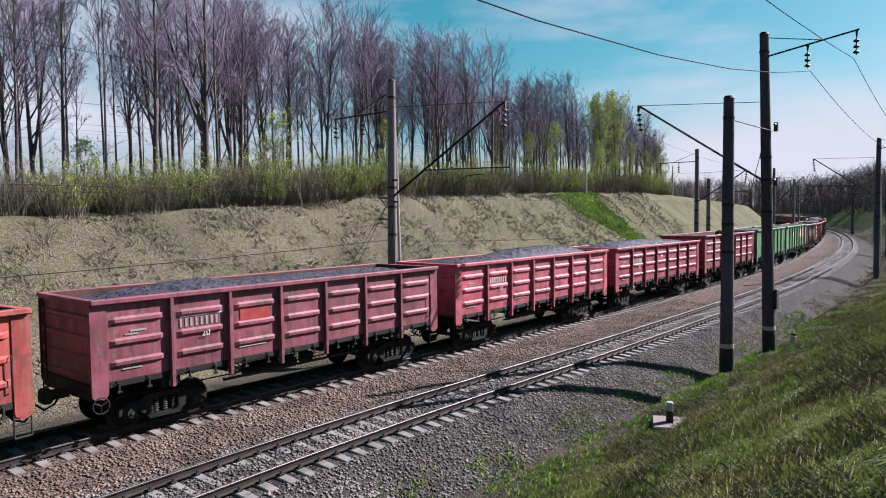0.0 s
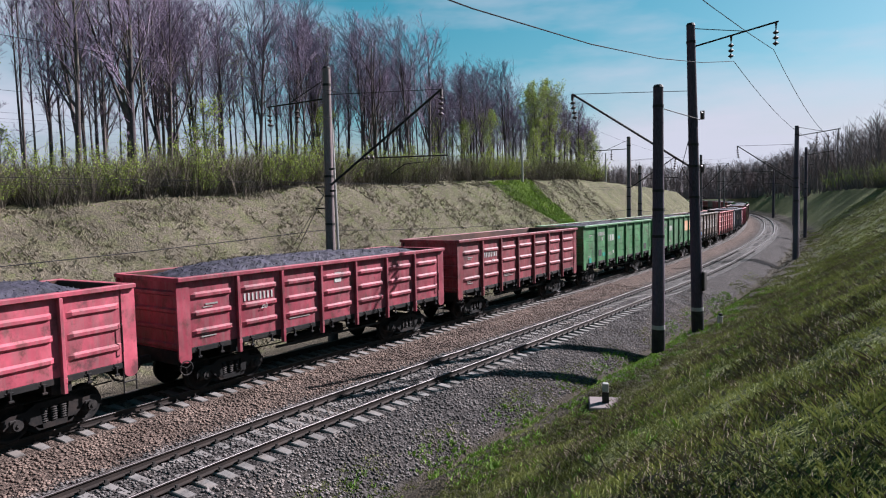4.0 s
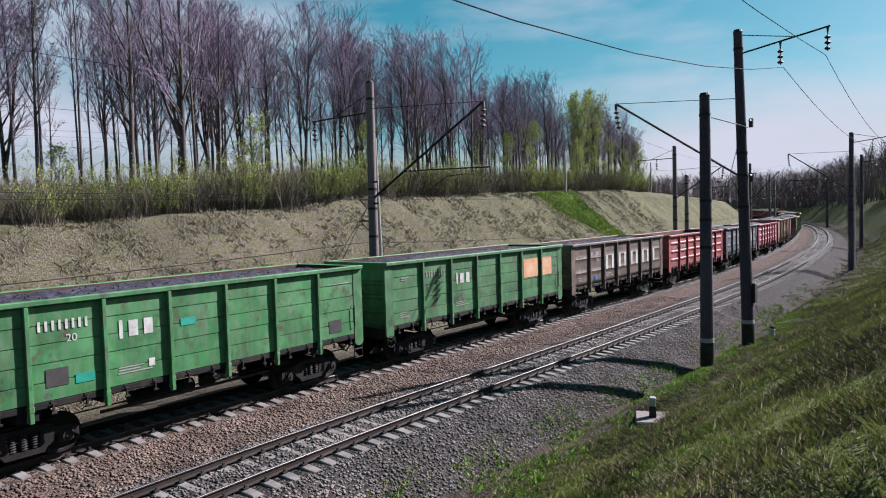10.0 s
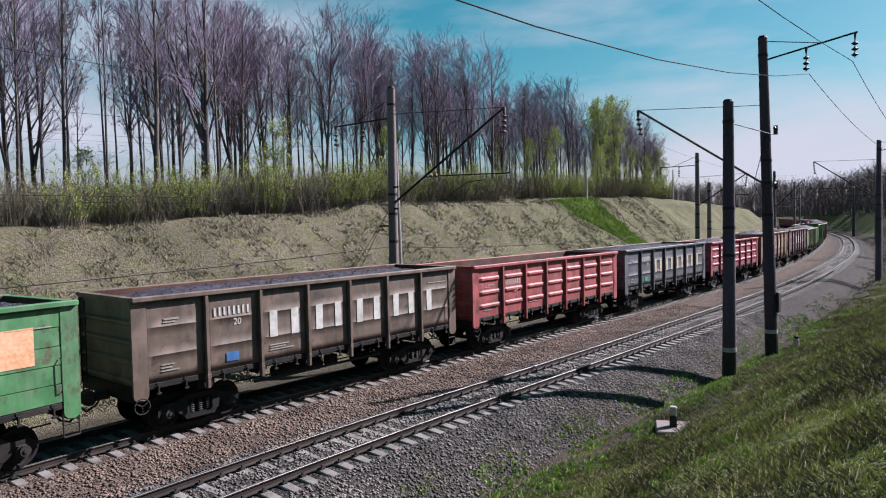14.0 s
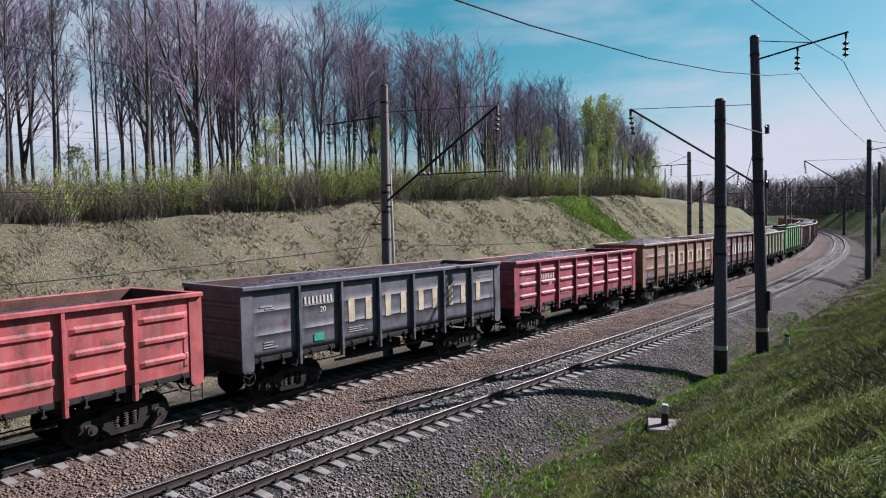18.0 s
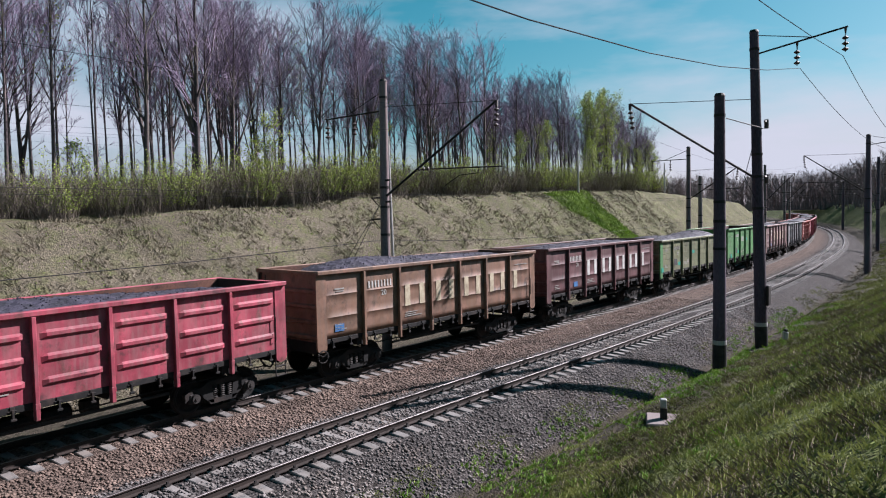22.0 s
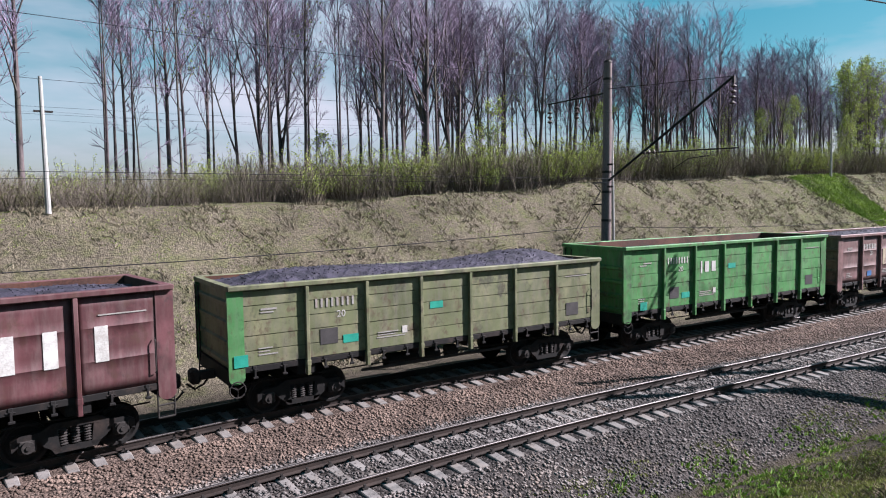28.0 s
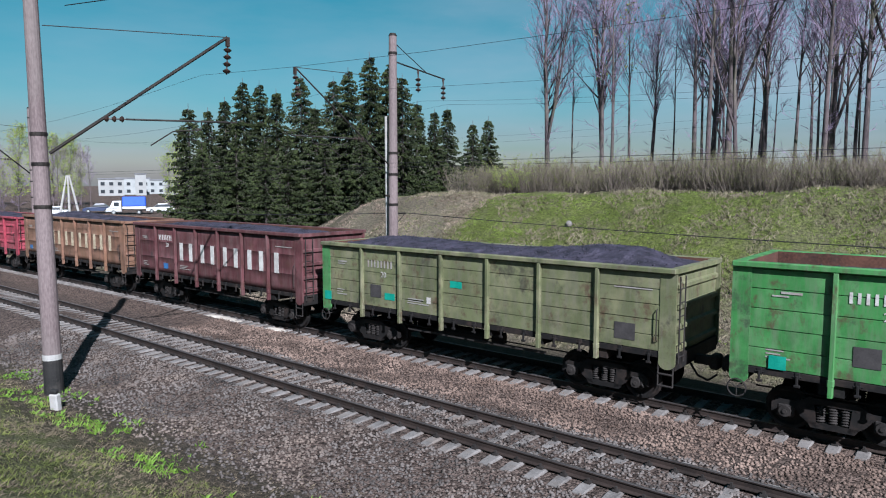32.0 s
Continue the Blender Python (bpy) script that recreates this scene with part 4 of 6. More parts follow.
def build_train():
    protos, made = {}, {}
    for k, (rgb, h, style, marks, words) in WAGONS.items():
        if (style, h) not in protos:
            protos[style, h] = wagon(style, h)
    spare = dict(protos)
    for k, (rgb, h, style, marks, words) in WAGONS.items():
        made[k] = copy_thing(protos[style, h], Matrix.Identity(4))
    for p in spare.values():
        for o in (*p.children_recursive, p):
            bpy.data.objects.remove(o)
    coal = {}
    for k, (rgb, h, style, marks, words) in WAGONS.items():
        w, rnd = made[k], random.Random(k + 50)
        tagged(w, words + " open coal wagon of a moving freight train", "rail wagon", "wagons of the coal train")
        m = paint("wagon_paint_" + words.split(",")[0].replace(" ", "_").replace("-", "_"), tuple(c * rnd.uniform(0.92, 1.08) for c in rgb), fade=0.42 if style != "flat" else 0.3)
        for o in w.children_recursive:
            if o.type == "MESH" and o.name.split(".")[0] in PAINTED:
                o.material_slots[0].link = "OBJECT"
                o.material_slots[0].material = m
        if marks == "olive":
            fresh = paint("repainted_green_corner", (0.07, 0.24, 0.07), fade=0.25)
            for o in w.children:
                if o.name.startswith("corner_post") and o.matrix_basis.translation.x < 0:
                    o.material_slots[0].material = fresh
                    tagged(o, "fresh green corner post")
        number_marks(w, rnd, M_LETTER if marks in ("name", "number", "logo", "white") else M_FADED, h, style)
        if marks == "name":
            name_marks(w, h, M_CREAM if k in (9, 11, 15) else M_LETTER)
        if marks in ("logo", "poster"):
            logo_mark(w, h)
        if marks == "poster":
            bars(w, "poster", M_POSTER, [(POSTS[4] + 0.88, h - 0.95, 1.28, 0.86)], label="pale orange printed panel")
            bars(w, "poster", M_POSTER, [(POSTS[5] + 0.62, h - 0.95, 0.85, 0.86)], label="pale orange printed panel")
        if marks in ("olive", "logo"):
            bars(w, "paint_patch", M_TURQ, [(POSTS[2] + 0.55, h - 1.0, 0.45, 0.2)], label="turquoise paint patch")
            bars(w, "paint_patch", M_TURQ, [(-HALF + 0.30 if marks == "olive" else -HALF + 1.0, 1.62, 0.35, 0.3)], Y_MARK - 0.026, "turquoise paint patch")
            bars(w, "paint_patch", M_DARKPATCH, [(POSTS[0] + 0.62, 1.98, 0.5, 0.42)], label="dark overpainted patch")
            bars(w, "paint_patch", M_TURQ, [(POSTS[0] + 1.25, 1.85, 0.45, 0.22)], label="turquoise paint patch")
            bars(w, "paint_patch", M_DARKPATCH, [(POSTS[5] + 0.75, 1.85, 0.55, 0.42)], label="dark overpainted patch")
            bars(w, "white_mark", M_LETTER, [(POSTS[1] + 1.2, 1.9, 0.16, 0.2)])
        if marks == "name":
            bars(w, "paint_patch", M_TURQ if k == 9 else M_BLUE, [(-HALF + 0.95 if k == 11 else POSTS[0] + 0.8, 1.78, 0.4, 0.25)], label="small coloured paint patch")
        if marks == "patched":
            bars(w, "paint_patch", M_REDPATCH, [(POSTS[1] + 0.85, h - 0.8, 1.0, 0.5)], label="fresh red paint patch")
            bars(w, "white_mark", M_LETTER, [(POSTS[0] + 0.9, h - 0.62, 1.3, 0.12)])
        if marks == "white":
            bars(w, "white_mark", M_LETTER, [(POSTS[2] + 0.85, h - 0.62, 0.32, 0.34)], label="white painted square")
        fill = {13: 0.19, 3: 0.14, 1: 0.10, 12: 0.10, 4: -0.1, 5: 0.17, 6: 0.15, 8: -0.05, 2: 0.06, 11: 0.06}.get(k, rnd.uniform(-0.05, 0.1))
        c = tagged(new("coal_load", coal_mesh(h, k + 7, fill, {1: 0.10, 2: 0.30, 3: 0.18, 10: 0.10, 13: 0.13, 11: 0.14, 9: 0.08, 7: 0.06, 5: 0.02, 6: 0.02, 14: 0.04, 4: 0.03, 8: 0.04, 12: 0.08}.get(k, 0.12))), "black coal heaped in an open wagon", "coal", "coal loads of the train")
        coal[k] = c
    return made, coal


wagons, coal_loads = build_train()
# place of the first red wagon along its track, time by time
CARRY = [(0, 1.13), (2, -10.6), (4, -22.35), (7, -39.68), (9, -51.6), (12, -69.28), (14, -81.4), (17, -99.6), (18, -105.75), (20, -118.3), (23, -137.0), (24, -143.3),
         (27, -162.2), (28, -168.5), (29, -174.7), (30, -181.05), (31, -187.2), (32, -193.4)]


def carried_to(t):
    return float(np.interp(t, [q[0] for q in CARRY], [q[1] for q in CARRY]))


def motions():
    times = [0.5 * i for i in range(65)]
    for k, w in wagons.items():
        rows = []
        for t in times:
            s = k * PITCH + carried_to(t)
            s += float(np.interp(s, [-14, 0, 15, 29, 50], [0, 0, 0.34, 0.18, 0]))      # slack of the couplings
            x0, y0, _ = on_train_track(s - 4.325)
            x1, y1, _ = on_train_track(s + 4.325)
            h = math.degrees(math.atan2(y1 - y0, x1 - x0))
            rows.append((t, pose(float(x0 + x1) / 2, float(y0 + y1) / 2, 0, 0, 0, h)))
        walk(w, rows)
        walk(coal_loads[k], rows)
    # every wheelset rolls on the rails alike
    turning = [o for w in wagons.values() for o in w.children_recursive if o.name.startswith("wheelset")]
    rows = []
    for i in range(321):
        t = i * 0.1
        a = -(carried_to(0) - carried_to(t)) / 0.475
        rows.append((t, Matrix.Rotation(a, 4, "Y")))
    walk(turning[0], rows)
    keyed = turning[0].animation_data
    for o in turning[1:]:
        o.rotation_mode = "QUATERNION"
        o.animation_data_create()
        o.animation_data.action = keyed.action
        o.animation_data.action_slot = keyed.action_slot

# ---- masts, wires and lineside posts ----
def insulator(bm, p, q, n=4, r=0.12):
    """A string of bell-shaped discs between two points."""
    p, q = Vector(p), Vector(q)
    d = (q - p) / n
    for i in range(n):
        a = p + d * (i + 0.15)
        tube(bm, [a, a + d * 0.35, a + d * 0.6], [0.035, r, r * 0.55], 10)
    tube(bm, [p, q], 0.02, 6)


def mast(name, label, s, n, top, r0=0.235, r1=0.165, band=False, lean=(0, 0), base_z=None, tone=None):
    """A tapered concrete pole at s, n; returns the thing and a helper that gives its own coordinates."""
    x, y, h = (float(v) for v in along(s, n))
    z0 = ground_z(s, n) - 0.1 if base_z is None else base_z
    m = Matrix.Translation((x, y, z0)) @ Matrix.Rotation(h, 4, "Z")
    e = thing(name, label, "catenary mast", "catenary masts", m=m)
    ht = top - z0
    bm = bmesh.new()
    z1 = 1.15 if band else 0.0
    k = lambda z: (lean[0] * z / ht, lean[1] * z / ht)
    r = lambda z: r0 + (r1 - r0) * z / ht
    zs = [z1 + (ht - z1) * i / 6 for i in range(7)]
    tube(bm, [(*k(z), z) for z in zs], [r(z) for z in zs], 18)
    part("pole", bm, tone or M_POLE, e)
    if band:
        bm = bmesh.new()
        tube(bm, [(0, 0, 0), (*k(1.0), 1.0)], [r(0) + 0.008, r(1) + 0.008], 18)
        part("black_base", bm, M_BLACK, e, "black painted pole foot")
        bm = bmesh.new()
        tube(bm, [(*k(1.0), 1.0), (*k(1.16), 1.16)], [r(1) + 0.012, r(1.16) + 0.012], 18)
        part("white_band", bm, M_WHITE, e, "white painted ring")
    bm = bmesh.new()
    tube(bm, [(*k(ht), ht), (*k(ht), ht + 0.10)], [r1 + 0.02, r1 * 0.8], 12)
    part("cap", bm, M_STEELARM, e)
    for z in (ht - 0.7, 0.62 * ht, 0.55 * ht, 0.45 * ht):
        bm = bmesh.new()
        tube(bm, [(*k(z - 0.05), z - 0.05), (*k(z), z + 0.05)], r(z) + 0.018, 14)
        part("clamp", bm, M_STEELARM, e)
    return e, m, z0, k


def cantilever(e, m, z0, side, pivot, tip, strut=True, r=0.045):
    """Sloping tube from the mast out over the track with its tie, insulator, strut and steady arm. tip: across, along, height."""
    a = Vector((0, 0.2 * side, pivot - z0))
    b = Vector((tip[1], tip[0], tip[2] - z0))
    bm = bmesh.new()
    tube(bm, [a, b], r, 8)
    part("cantilever", bm, M_STEELARM, e, "sloping cantilever tube")
    bm = bmesh.new()
    tube(bm, [b, (0, 0.18 * side, b.z - 0.15)], 0.014, 6)
    part("tie_rod", bm, M_STEELARM, e)
    bm = bmesh.new()
    box(bm, b.x - 0.05, b.x + 0.05, b.y - 0.05, b.y + 0.05, b.z - 0.28, b.z)
    insulator(bm, b - Vector((0, 0, 0.28)), b - Vector((-0.05, 0.1 * side, 1.15)), 4, 0.13)
    part("insulator_string", bm, M_INSUL, e)
    if strut:
        c = a.lerp(b, 0.28)
        d = Vector((b.x, b.y + 0.25 * side, c.z + 0.05))
        bm = bmesh.new()
        tube(bm, [c.lerp(d, 0.16), d], 0.03, 6)
        tube(bm, [d, d + Vector((0, -0.05 * side, 0.14))], 0.02, 6)
        tube(bm, [c.lerp(d, 0.72), c.lerp(d, 0.72) - Vector((0, 0, 0.25)), c.lerp(d, 0.5) - Vector((0, 0, 0.32)), c.lerp(d, 0.33) - Vector((0, 0, 0.75))], 0.02, 6)
        part("registration_arm", bm, M_STEELARM, e)
        bm = bmesh.new()
        insulator(bm, c, c.lerp(d, 0.16), 3, 0.10)
        part("strut_insulator", bm, M_INSUL, e)


def bracket(e, z0, side, z, length, rise, stay=True, lean=0.0, off=(0.0, 0.0)):
    """Outer arm with two hanging insulators for the feeder lines."""
    y0 = 0.16 * side
    end = Vector((lean, y0 + length * side, z + rise - z0))
    root = Vector((off[0], y0 + off[1], z - z0))
    bm = bmesh.new()
    tube(bm, [root, end], 0.035, 6)
    part("feeder_arm", bm, M_STEELARM, e)
    if stay:
        bm = bmesh.new()
        tube(bm, [(off[0], y0 + off[1], z + 0.75 - z0), root.lerp(end, 0.62)], 0.018, 6)
        part("stay", bm, M_STEELARM, e)
    for f in (0.45, 0.97):
        p = root.lerp(end, f)
        bm = bmesh.new()
        tube(bm, [p, p - Vector((0, 0, 0.3))], [0.06, 0.02], 5)
        insulator(bm, p - Vector((0, 0, 0.3)), p - Vector((0, 0, 0.95)), 3, 0.13)
        part("feeder_insulator", bm, M_INSUL, e)


def lower_bracket(e, z0, side, z):
    bm = bmesh.new()
    box(bm, -0.04, 0.04, min(0, side * 0.75), max(0, side * 0.75), z - z0, z - z0 + 0.06)
    tube(bm, [(0, side * 0.7, z - z0), (0, side * 0.1, z - z0 - 0.5)], 0.02, 6)
    part("cable_bracket", bm, M_STEELARM, e)
    bm = bmesh.new()
    box(bm, -0.03, 0.03, min(0, -side * 0.45), max(0, -side * 0.45), z - z0 + 0.75, z - z0 + 0.83)
    part("short_arm", bm, M_STEELARM, e)


def build_masts():
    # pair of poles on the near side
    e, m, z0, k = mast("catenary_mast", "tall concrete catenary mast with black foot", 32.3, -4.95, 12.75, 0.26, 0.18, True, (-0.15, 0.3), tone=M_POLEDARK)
    cantilever(e, m, z0, 1, 6.65, (5.0, -1.9, 10.15), strut=False, r=0.05)
    bracket(e, z0, -1, 11.85, 2.95, 0.55, True, 0.0, (-0.14, 0.3))
    bm = bmesh.new()
    box(bm, -0.2, 0.2, -0.32, -0.2, 1.9, 2.75, 0.03)
    part("switch_box", bm, M_STEELARM, e, "dark metal switch box")
    bm = bmesh.new()
    for z, dx in ((7.3, 0.3), (9.6, 0.25)):
        tube(bm, [(0, -0.1, z), (dx, -0.10, z + 0.05)], 0.05, 6)
        tube(bm, [(dx, -0.10, z - 0.25), (dx, -0.10, z + 0.12)], 0.09, 8)
    part("side_insulator", bm, M_INSUL, e)
    bm = bmesh.new()
    tube(bm, [(-0.2, 0.12, 9.7), (-0.55, 0.3, 8.3), (-0.9, 0.45, 7.3), (-0.25, 0.1, 6.2), (0.35, -0.3, 5.9)], 0.014, 5)
    part("jumper_cable", bm, M_WIRE, e)
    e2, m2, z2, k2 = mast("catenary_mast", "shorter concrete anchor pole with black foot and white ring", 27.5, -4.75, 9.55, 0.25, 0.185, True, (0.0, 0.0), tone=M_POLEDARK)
    bm = bmesh.new()
    tube(bm, [(0.1, -0.2, 9.35), (4.7, -0.25, 9.35)], 0.02, 5)
    part("tie_rod", bm, M_STEELARM, e2)
    bm = bmesh.new()
    tube(bm, [(-0.22, 0, 1.2), (0.0, -0.22, 2.6), (0.2, -0.1, 4.2)], 0.02, 5)
    part("earth_wire", bm, M_WIRE, e2)
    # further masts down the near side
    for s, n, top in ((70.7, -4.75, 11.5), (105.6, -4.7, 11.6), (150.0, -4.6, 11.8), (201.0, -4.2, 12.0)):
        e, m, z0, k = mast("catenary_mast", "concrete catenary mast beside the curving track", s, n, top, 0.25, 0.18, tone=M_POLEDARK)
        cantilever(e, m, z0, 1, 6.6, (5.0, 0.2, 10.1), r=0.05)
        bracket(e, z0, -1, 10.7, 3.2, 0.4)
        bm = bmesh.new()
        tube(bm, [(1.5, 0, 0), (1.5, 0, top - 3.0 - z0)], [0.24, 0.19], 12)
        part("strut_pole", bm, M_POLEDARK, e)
    # far side, behind the train
    e, m, z0, k = mast("catenary_mast", "concrete catenary mast behind the train below the far bank", 23.15, 8.4, 11.35, 0.235, 0.17, False, (0.15, 0.0))
    cantilever(e, m, z0, -1, 6.3, (-4.1, 3.0, 10.35), r=0.055)
    bracket(e, z0, 1, 10.05, 3.6, 0.0)
    lower_bracket(e, z0, 1, 5.25)
    lower_bracket(e, z0, 1, 6.2)
    bm = bmesh.new()
    tube(bm, [(0.42, -0.1, 4.2), (0.32, -0.05, 9.9)], 0.06, 8)
    part("white_pipe", bm, M_WHITE, e, "thin white pipe along the mast")
    for x in (-3.4, -4.4):
        bm = bmesh.new()
        tube(bm, [(-0.1, 0.1, 6.9), (x, 1.6, 0.3)], 0.012, 5)
        part("guy_wire", bm, M_WIRE, e)
    e, m, z0, k = mast("catenary_mast", "concrete catenary mast behind the train", 63.2, 8.4, 10.9, 0.235, 0.17)
    cantilever(e, m, z0, -1, 6.4, (-4.0, 0.6, 9.0), r=0.05)
    bracket(e, z0, 1, 9.9, 3.2, 0.0)
    e, m, z0, k = mast("catenary_mast", "short concrete anchor pole behind the train", 67.0, 8.4, 8.4, 0.235, 0.17)
    for s, top in ((104.0, 11.2), (140.0, 11.0), (176.0, 11.0)):
        e, m, z0, k = mast("catenary_mast", "distant concrete catenary mast behind the train", s, 8.5, top, 0.235, 0.17)
        cantilever(e, m, z0, -1, 6.4, (-3.6, 0.3, 10.0), r=0.05)
    # masts beyond the other end
    e, m, z0, k = mast("catenary_mast", "pale concrete catenary mast behind the train below the far bank", -20.1, 8.4, 11.55, 0.225, 0.16, False, (0.05, 0.0))
    cantilever(e, m, z0, -1, 6.3, (-3.7, -1.6, 10.0), r=0.03)
    bracket(e, z0, 1, 10.55, 3.2, -0.35)
    lower_bracket(e, z0, 1, 4.25)
    bm = bmesh.new()
    tube(bm, [(-0.42, 0.1, 3.5), (-0.40, 0.05, 9.3)], 0.075, 8)
    part("white_pipe", bm, M_WHITE, e, "thin white pipe along the mast")
    e, m, z0, k = mast("catenary_mast", "concrete catenary mast with black foot and white ring", -20.9, -4.7, 11.4, 0.25, 0.18, True, (-0.25, 0.0), -0.5)
    cantilever(e, m, z0, 1, 6.35, (4.75, 1.9, 10.0), r=0.05)
    for s in (-58.0, -96.0, -134.0):
        for n, sg in ((-4.7, 1), (8.4, -1)):
            e, m, z0, k = mast("catenary_mast", "distant concrete catenary mast", s, n, 11.3, 0.235, 0.17)
            cantilever(e, m, z0, sg, 6.4, (4.6 * sg, 0.5, 10.0), r=0.05)


def wire_line(name, label, pts, sag, r, group):
    """A hanging wire through supports, sagging between them."""
    bm = bmesh.new()
    path = []
    for a, b in zip(pts, pts[1:]):
        for i in range(10):
            f = i / 10
            p = Vector(a).lerp(Vector(b), f)
            p.z -= 4 * sag * f * (1 - f)
            path.append(p)
    path.append(Vector(pts[-1]))
    tube(bm, path, r, 5)
    me = mesh_of(name, bm, M_WIRE)
    return tagged(new(name, me), label, "wire", group)


def at(s, n, z):
    x, y, _ = along(s, n)
    return (float(x), float(y), z)


def build_wires():
    g = "overhead wires"
    sp = [-134, -96, -58, -20.5, 30.3, 68, 104, 140, 176, 215]
    wire_line("messenger_wire", "thin overhead messenger wire above the empty track", [at(s, 0, 9.0) for s in sp], 0.9, 0.0048, g)
    wire_line("contact_wire", "thin contact wire above the empty track", [at(s, 0, 6.0) for s in sp], 0.03, 0.0045, g)
    sp = [-134, -96, -58, -20.0, 26.0, 63.8, 104, 140, 176, 215]
    wire_line("messenger_wire", "thin overhead messenger wire above the coal train", [at(s, TRAIN, 9.0) for s in sp], 0.9, 0.0048, g)
    wire_line("contact_wire", "thin contact wire above the coal train", [at(s, TRAIN, 6.1) for s in sp], 0.03, 0.0045, g)
    sp = [-134, -96, -58, -20.1, 23.15, 63.2, 104, 140]
    wire_line("cable", "dark cable slung between masts along the far bank", [at(s, 9.1, 4.3) for s in sp], 0.45, 0.014, g)
    wire_line("feeder_wire", "feeder wire on the outer mast brackets", [at(s, 10.2, 9.1) for s in sp], 0.9, 0.004, g)
    wire_line("feeder_wire", "feeder wire on the outer mast brackets", [at(s, 11.9, 9.1) for s in sp], 0.9, 0.004, g)
    wire_line("feeder_wire", "feeder wire above the near bank", [at(-20.9, -3.9, 10.5), at(32.6, -6.3, 11.1)], 2.25, 0.013, g)
    wire_line("feeder_wire", "feeder wire above the near bank", [at(32.6, -6.3, 11.1), at(70.7, -6.3, 10.2), at(105.6, -6.3, 10.2), at(150, -6.2, 10.2), at(201, -6, 10.4)], 0.7, 0.013, g)
    wire_line("feeder_wire", "feeder wire above the near bank", [at(-20.9, -4.9, 11.3), at(32.8, -7.8, 11.4), at(70.7, -7.8, 10.2), at(105.6, -7.8, 10.2)], 0.8, 0.013, g)
    ps = [(-34, 21.0), (4.5, 20.0), (35.0, 20.3), (65.4, 20.0), (98.0, 20.6)]
    for dz in (4.1, 3.75):
        wire_line("line_wire", "thin wire on white posts along the top of the far bank", [at(s, n, ground_z(s, n) + dz) for s, n in ps], 0.5, 0.0035, "line on the far bank")


def build_posts():
    for s, n, h in ((4.5, 20.0, 5.6), (65.4, 20.0, 4.3), (98.0, 20.6, 4.4)):
        x, y, z = at(s, n, ground_z(s, n) - 0.1)
        e = thing("line_post", "white concrete line post on the top of the far bank", "post", "line on the far bank", m=Matrix.Translation((x, y, z)))
        bm = bmesh.new()
        tube(bm, [(0, 0, 0), (-0.05, 0, h)], [0.11, 0.075], 10)
        part("pole", bm, M_WHITE, e)
        bm = bmesh.new()
        box(bm, -0.35, 0.35, -0.03, 0.03, h - 1.45, h - 1.37)
        part("crossarm", bm, M_STEELARM, e)
    # kilometre peg on its slab
    x, y, z = at(19.2, -6.05, ground_z(19.2, -6.05))
    e = thing("marker_peg", "small black and white concrete peg on a slab", "marker", m=Matrix.Translation((x, y, z)) @ Matrix.Rotation(0.3, 4, "Z"))
    bm = bmesh.new()
    box(bm, -0.55, 0.55, -0.45, 0.45, -0.25, 0.06, 0.03)
    part("slab", bm, M_POLE, e)
    bm = bmesh.new()
    box(bm, -0.09, 0.09, -0.09, 0.09, 0.03, 0.36, 0.01)
    part("black_foot", bm, M_BLACK, e)
    bm = bmesh.new()
    box(bm, -0.085, 0.085, -0.085, 0.085, 0.361, 0.60, 0.02)
    part("white_head", bm, M_WHITE, e)
    for s, n, h in ((-19.0, -5.35, 0.55), (33.4, -5.6, 0.5)):
        x, y, z = at(s, n, ground_z(s, n))
        e = thing("picket_stone", "small white concrete marker stone beside a mast", "marker", m=Matrix.Translation((x, y, z - 0.1)) @ Matrix.Rotation(0.5, 4, "Z") @ Matrix.Rotation(0.08, 4, "X"))
        bm = bmesh.new()
        box(bm, -0.12, 0.12, -0.09, 0.09, 0, h, 0.03)
        part("stone", bm, M_WHITE, e)
        bm = bmesh.new()
        box(bm, -0.1, 0.1, -0.075, 0.075, h, h + 0.12, 0.03)
        part("dark_top", bm, M_BLACK, e)
    # small pale stone lying on the bank
    x, y, z = at(-17.2, 18.0, ground_z(-17.2, 18.0))
    bm = bmesh.new()
    bmesh.ops.create_icosphere(bm, subdivisions=2, radius=0.17)
    for v in bm.verts:
        v.co *= 1 + 0.3 * noise.noise(v.co * 5)
    ob = tagged(new("boulder", mesh_of("boulder", bm, M_CONCRETE)), "small pale stone lying on the green bank", "stone")
    ob.matrix_basis = Matrix.Translation((x, y, z + 0.1))


build_masts()
build_wires()
build_posts()

# ---- trees and bushes ----
M_BARK = surface("bark", (0.0266, 0.0208, 0.0236), (0.114, 0.09, 0.09), 0.95, 0, 1.2, 14, 0.8, 0.03, (0.10, 0.11, 0.05), 0.5, stretch=(1, 1, 0.25))
M_TWIG = surface("twigs", (0.112, 0.083, 0.122), (0.27, 0.208, 0.295), 0.95, 0, 0.6, 6, 0)
M_BUD = surface("fresh_leaves", (0.129, 0.184, 0.0248), (0.327, 0.386, 0.0743), 0.8, 0, 0.8, 9, 0)
M_BUD2 = surface("olive_leaves", (0.085, 0.095, 0.03), (0.19, 0.205, 0.06), 0.85, 0, 0.8, 9, 0)
M_FARTWIG = surface("far_twigs", (0.0875, 0.0688, 0.0688), (0.2, 0.156, 0.15), 0.95, 0, 0.05, 1, 0, by_object=False)
M_STEM = surface("shrub_stems", (0.0634, 0.0516, 0.0439), (0.166, 0.136, 0.107), 0.95, 0, 0.8, 9, 0)
